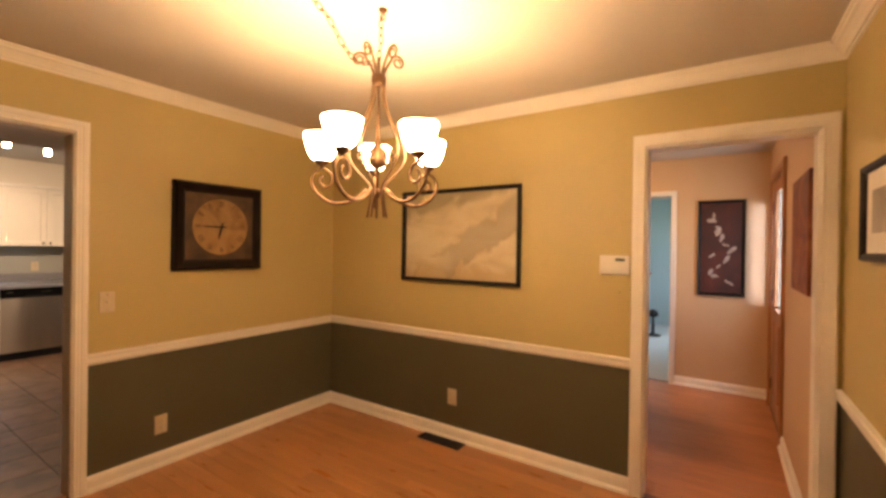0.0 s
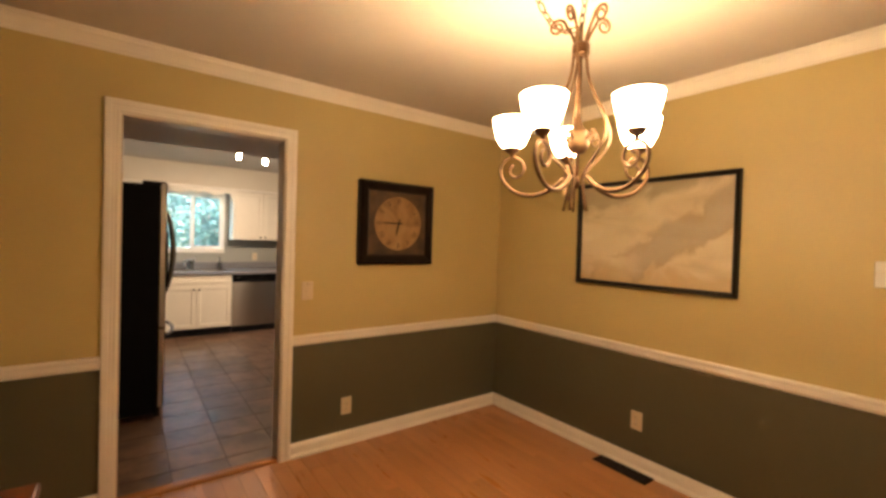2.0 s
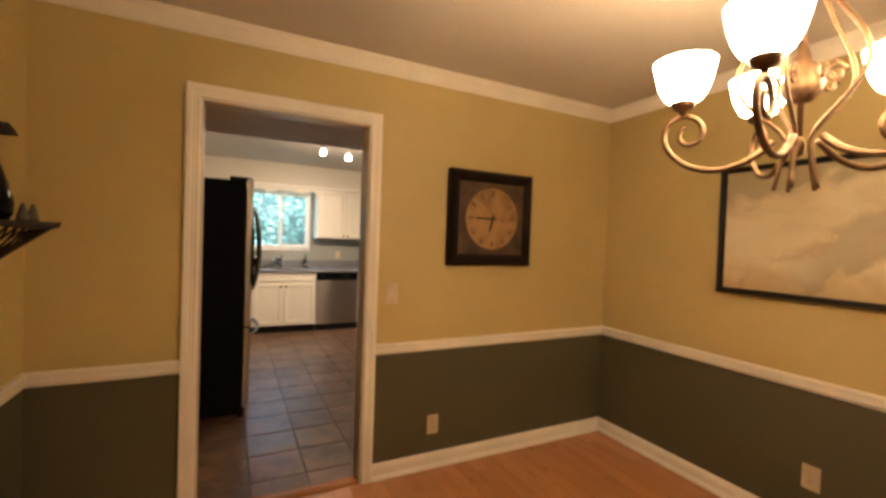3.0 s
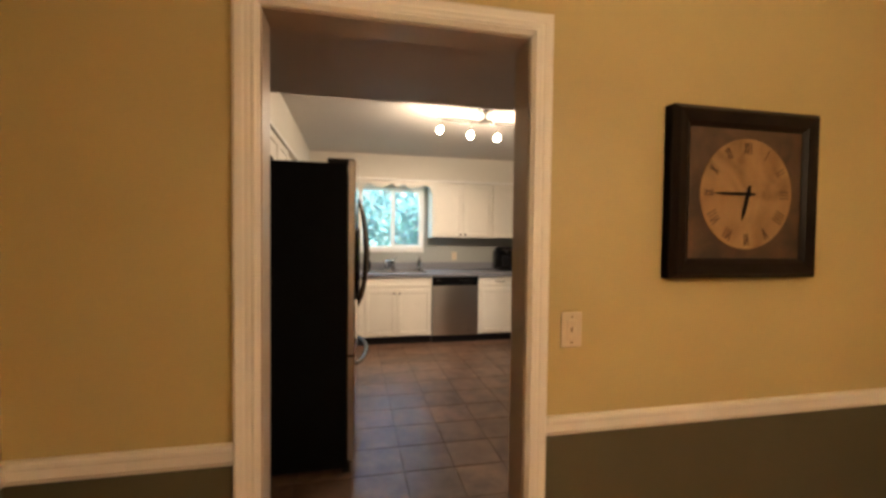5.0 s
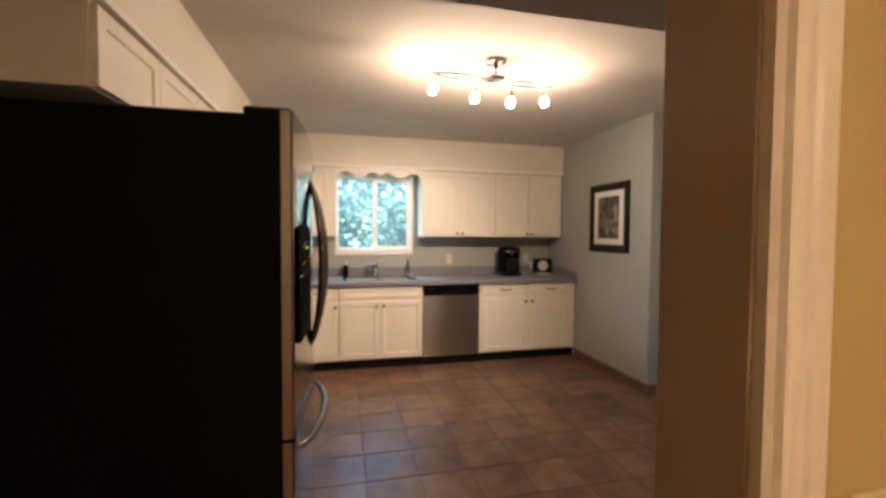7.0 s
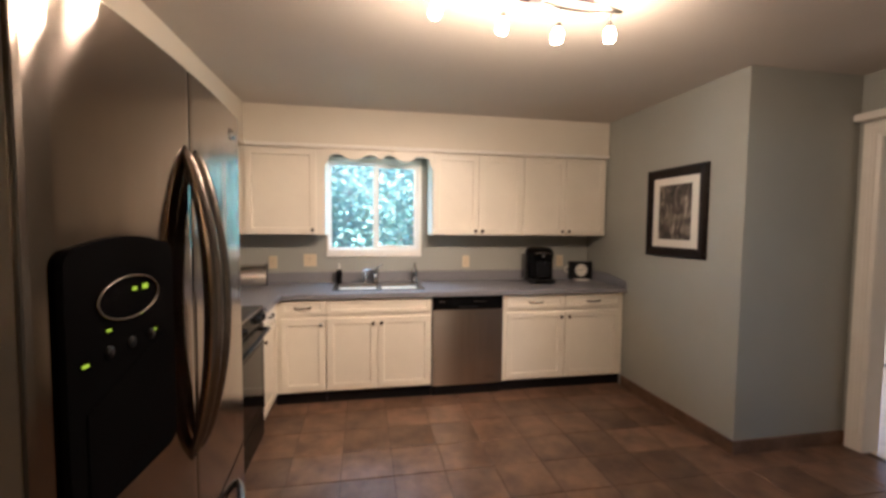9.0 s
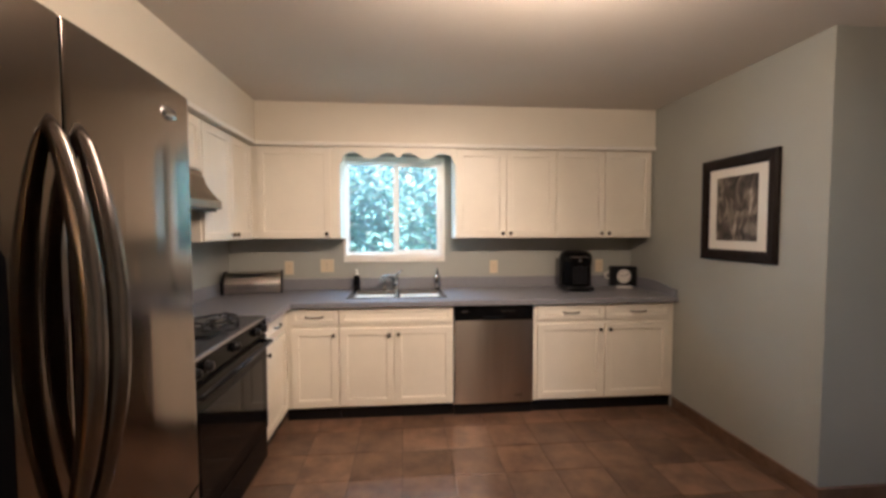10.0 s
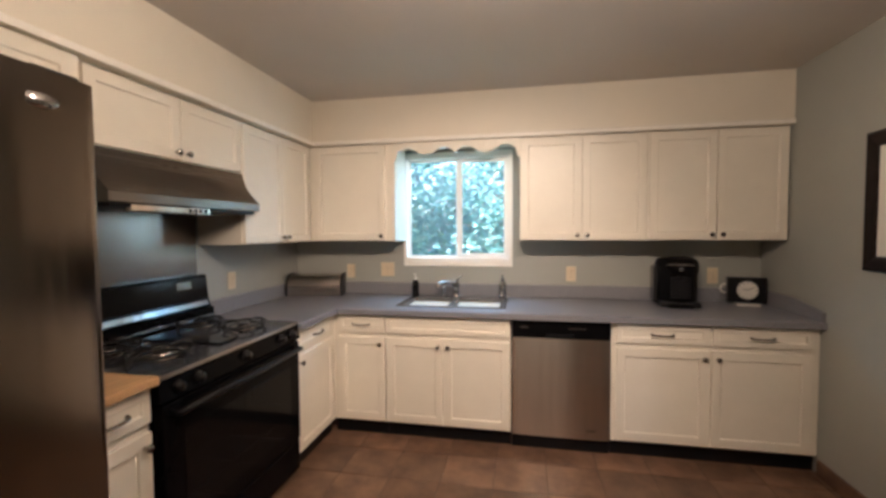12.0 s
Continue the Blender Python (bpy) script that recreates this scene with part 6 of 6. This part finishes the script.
# ---- trees outside the window ----
def tree(x, y, h, spread, seed, count):
    rnd = random.Random(seed)
    t = thing("tree", "leafy green garden tree outside the kitchen window", "tree", pose(x, y, -0.3), "garden trees")
    bark = material("grey_bark", (0.10, 0.075, 0.055), 0.9, var=0.4, scale=20)
    trunk = bmesh.new()
    tube([(0.05 * math.sin(i), 0.04 * math.cos(1.7 * i), h * 0.75 * i / 8) for i in range(9)], [0.15 - 0.013 * i for i in range(9)], 10, trunk)
    part("trunk", trunk, bark, t, smooth=True)
    limbs = []
    for k in range(11):
        a = rnd.uniform(0, 2 * math.pi)
        z = h * rnd.uniform(0.12, 0.7)
        r = spread * rnd.uniform(0.5, 1.0) * (1.1 - 0.5 * z / h)
        end = Vector((r * math.cos(a), r * math.sin(a), z + rnd.uniform(0.1, 0.7)))
        limbs.append((Vector((0, 0, z)), end))
        part("limb", tube([(0, 0, z), tuple(Vector((0, 0, z)).lerp(end, 0.5) + Vector((0, 0, 0.12))), tuple(end)], [0.05, 0.03, 0.012], 7), bark, t, smooth=True)
    verts, faces = [], []
    for _ in range(count):
        a, b = rnd.choice(limbs)
        c = a.lerp(b, rnd.uniform(0.25, 1.08)) + Vector((rnd.gauss(0, 0.30), rnd.gauss(0, 0.30), rnd.gauss(0, 0.25)))
        u = Vector((rnd.gauss(0, 1), rnd.gauss(0, 1), rnd.gauss(0, 0.5))).normalized()
        v = u.cross(Vector((rnd.gauss(0, 1), rnd.gauss(0, 1), rnd.gauss(0, 1)))).normalized()
        ln, wd = rnd.uniform(0.04, 0.08), rnd.uniform(0.022, 0.038)
        n = u.cross(v) * 0.012
        i = len(verts)
        verts += [c - u * ln, c + v * wd + n, c + u * ln, c - v * wd + n]
        faces += [(i, i + 1, i + 2), (i, i + 2, i + 3)]
    me = bpy.data.meshes.new("crown")
    me.from_pydata([tuple(p) for p in verts], [], faces)
    me.materials.append(LEAF)
    cr = new("crown", me)
    cr.parent = t
    cr["kind"] = "stuff"


LEAF = material("green_leaf", (0.165, 0.250, 0.205), 0.75, spec=0.2, var=0.30, scale=3.0)
leaf_nodes = LEAF.node_tree.nodes["Principled BSDF"]
leaf_nodes.inputs["Subsurface Weight"].default_value = 0.5
tree(-11.8, -0.4, 4.2, 1.5, 3, 15000)
tree(-11.6, 2.2, 3.8, 1.5, 5, 15000)
tree(-13.6, 0.9, 4.2, 1.9, 9, 15000)
tree(-13.2, 4.2, 4.8, 1.8, 11, 12000)
tree(-13.4, -2.6, 4.8, 1.8, 12, 12000)

# ---- floor pieces ----
def floor_pieces(parent, name, mat, x0, x1, y0, y1, sx, sy, gap, stagger, z, thick, shift=(0.0, 0.0)):
    """Lays pieces sx by sy on the parent; whole ones share one mesh."""
    shared = {}
    row = 0
    y = y0 - shift[1]
    while y < y1 - 1e-4:
        x = x0 - shift[0] - (stagger(row) if stagger else 0.0)
        while x < x1 - 1e-4:
            a, b = max(x, x0), min(x + sx, x1)
            c, d = max(y, y0), min(y + sy, y1)
            if b - a > 0.02 and d - c > 0.008:
                w, h = round(b - a - gap, 3), round(d - c - gap, 3)
                if (w, h) not in shared:
                    shared[(w, h)] = mesh_of(name, box(-w / 2, w / 2, -h / 2, h / 2, -thick, 0, min(0.003, thick * 0.3)), mat)
                ob = new(name, shared[(w, h)])
                ob.location = ((a + b) / 2, (c + d) / 2, z)
                ob.parent = parent
            x += sx
        y += sy
        row += 1


T = 0.302
floor_pieces(bpy.data.objects["floor_kitchen"], "tile", TILE, KW + 0.01, W - 0.078, KS, NOOK_Y, T, T, 0.005, None, 0.0015, 0.005, (0.085, 0.01))
rs = random.Random(4)
jog = [rs.uniform(0, 0.9) for _ in range(80)]
floor_pieces(bpy.data.objects["floor_dining"], "plank", PLANK, W + 0.002, E, S, N + 0.02, 0.93, 0.092, 0.0008, lambda r: jog[r], 0.0, 0.0028)
floor_pieces(bpy.data.objects["floor_hall"], "plank", PLANK_RED, -2.3, HX1, N + 0.04, HY, 0.93, 0.092, 0.0008, lambda r: jog[(r + 17) % 80], 0.0, 0.0028)
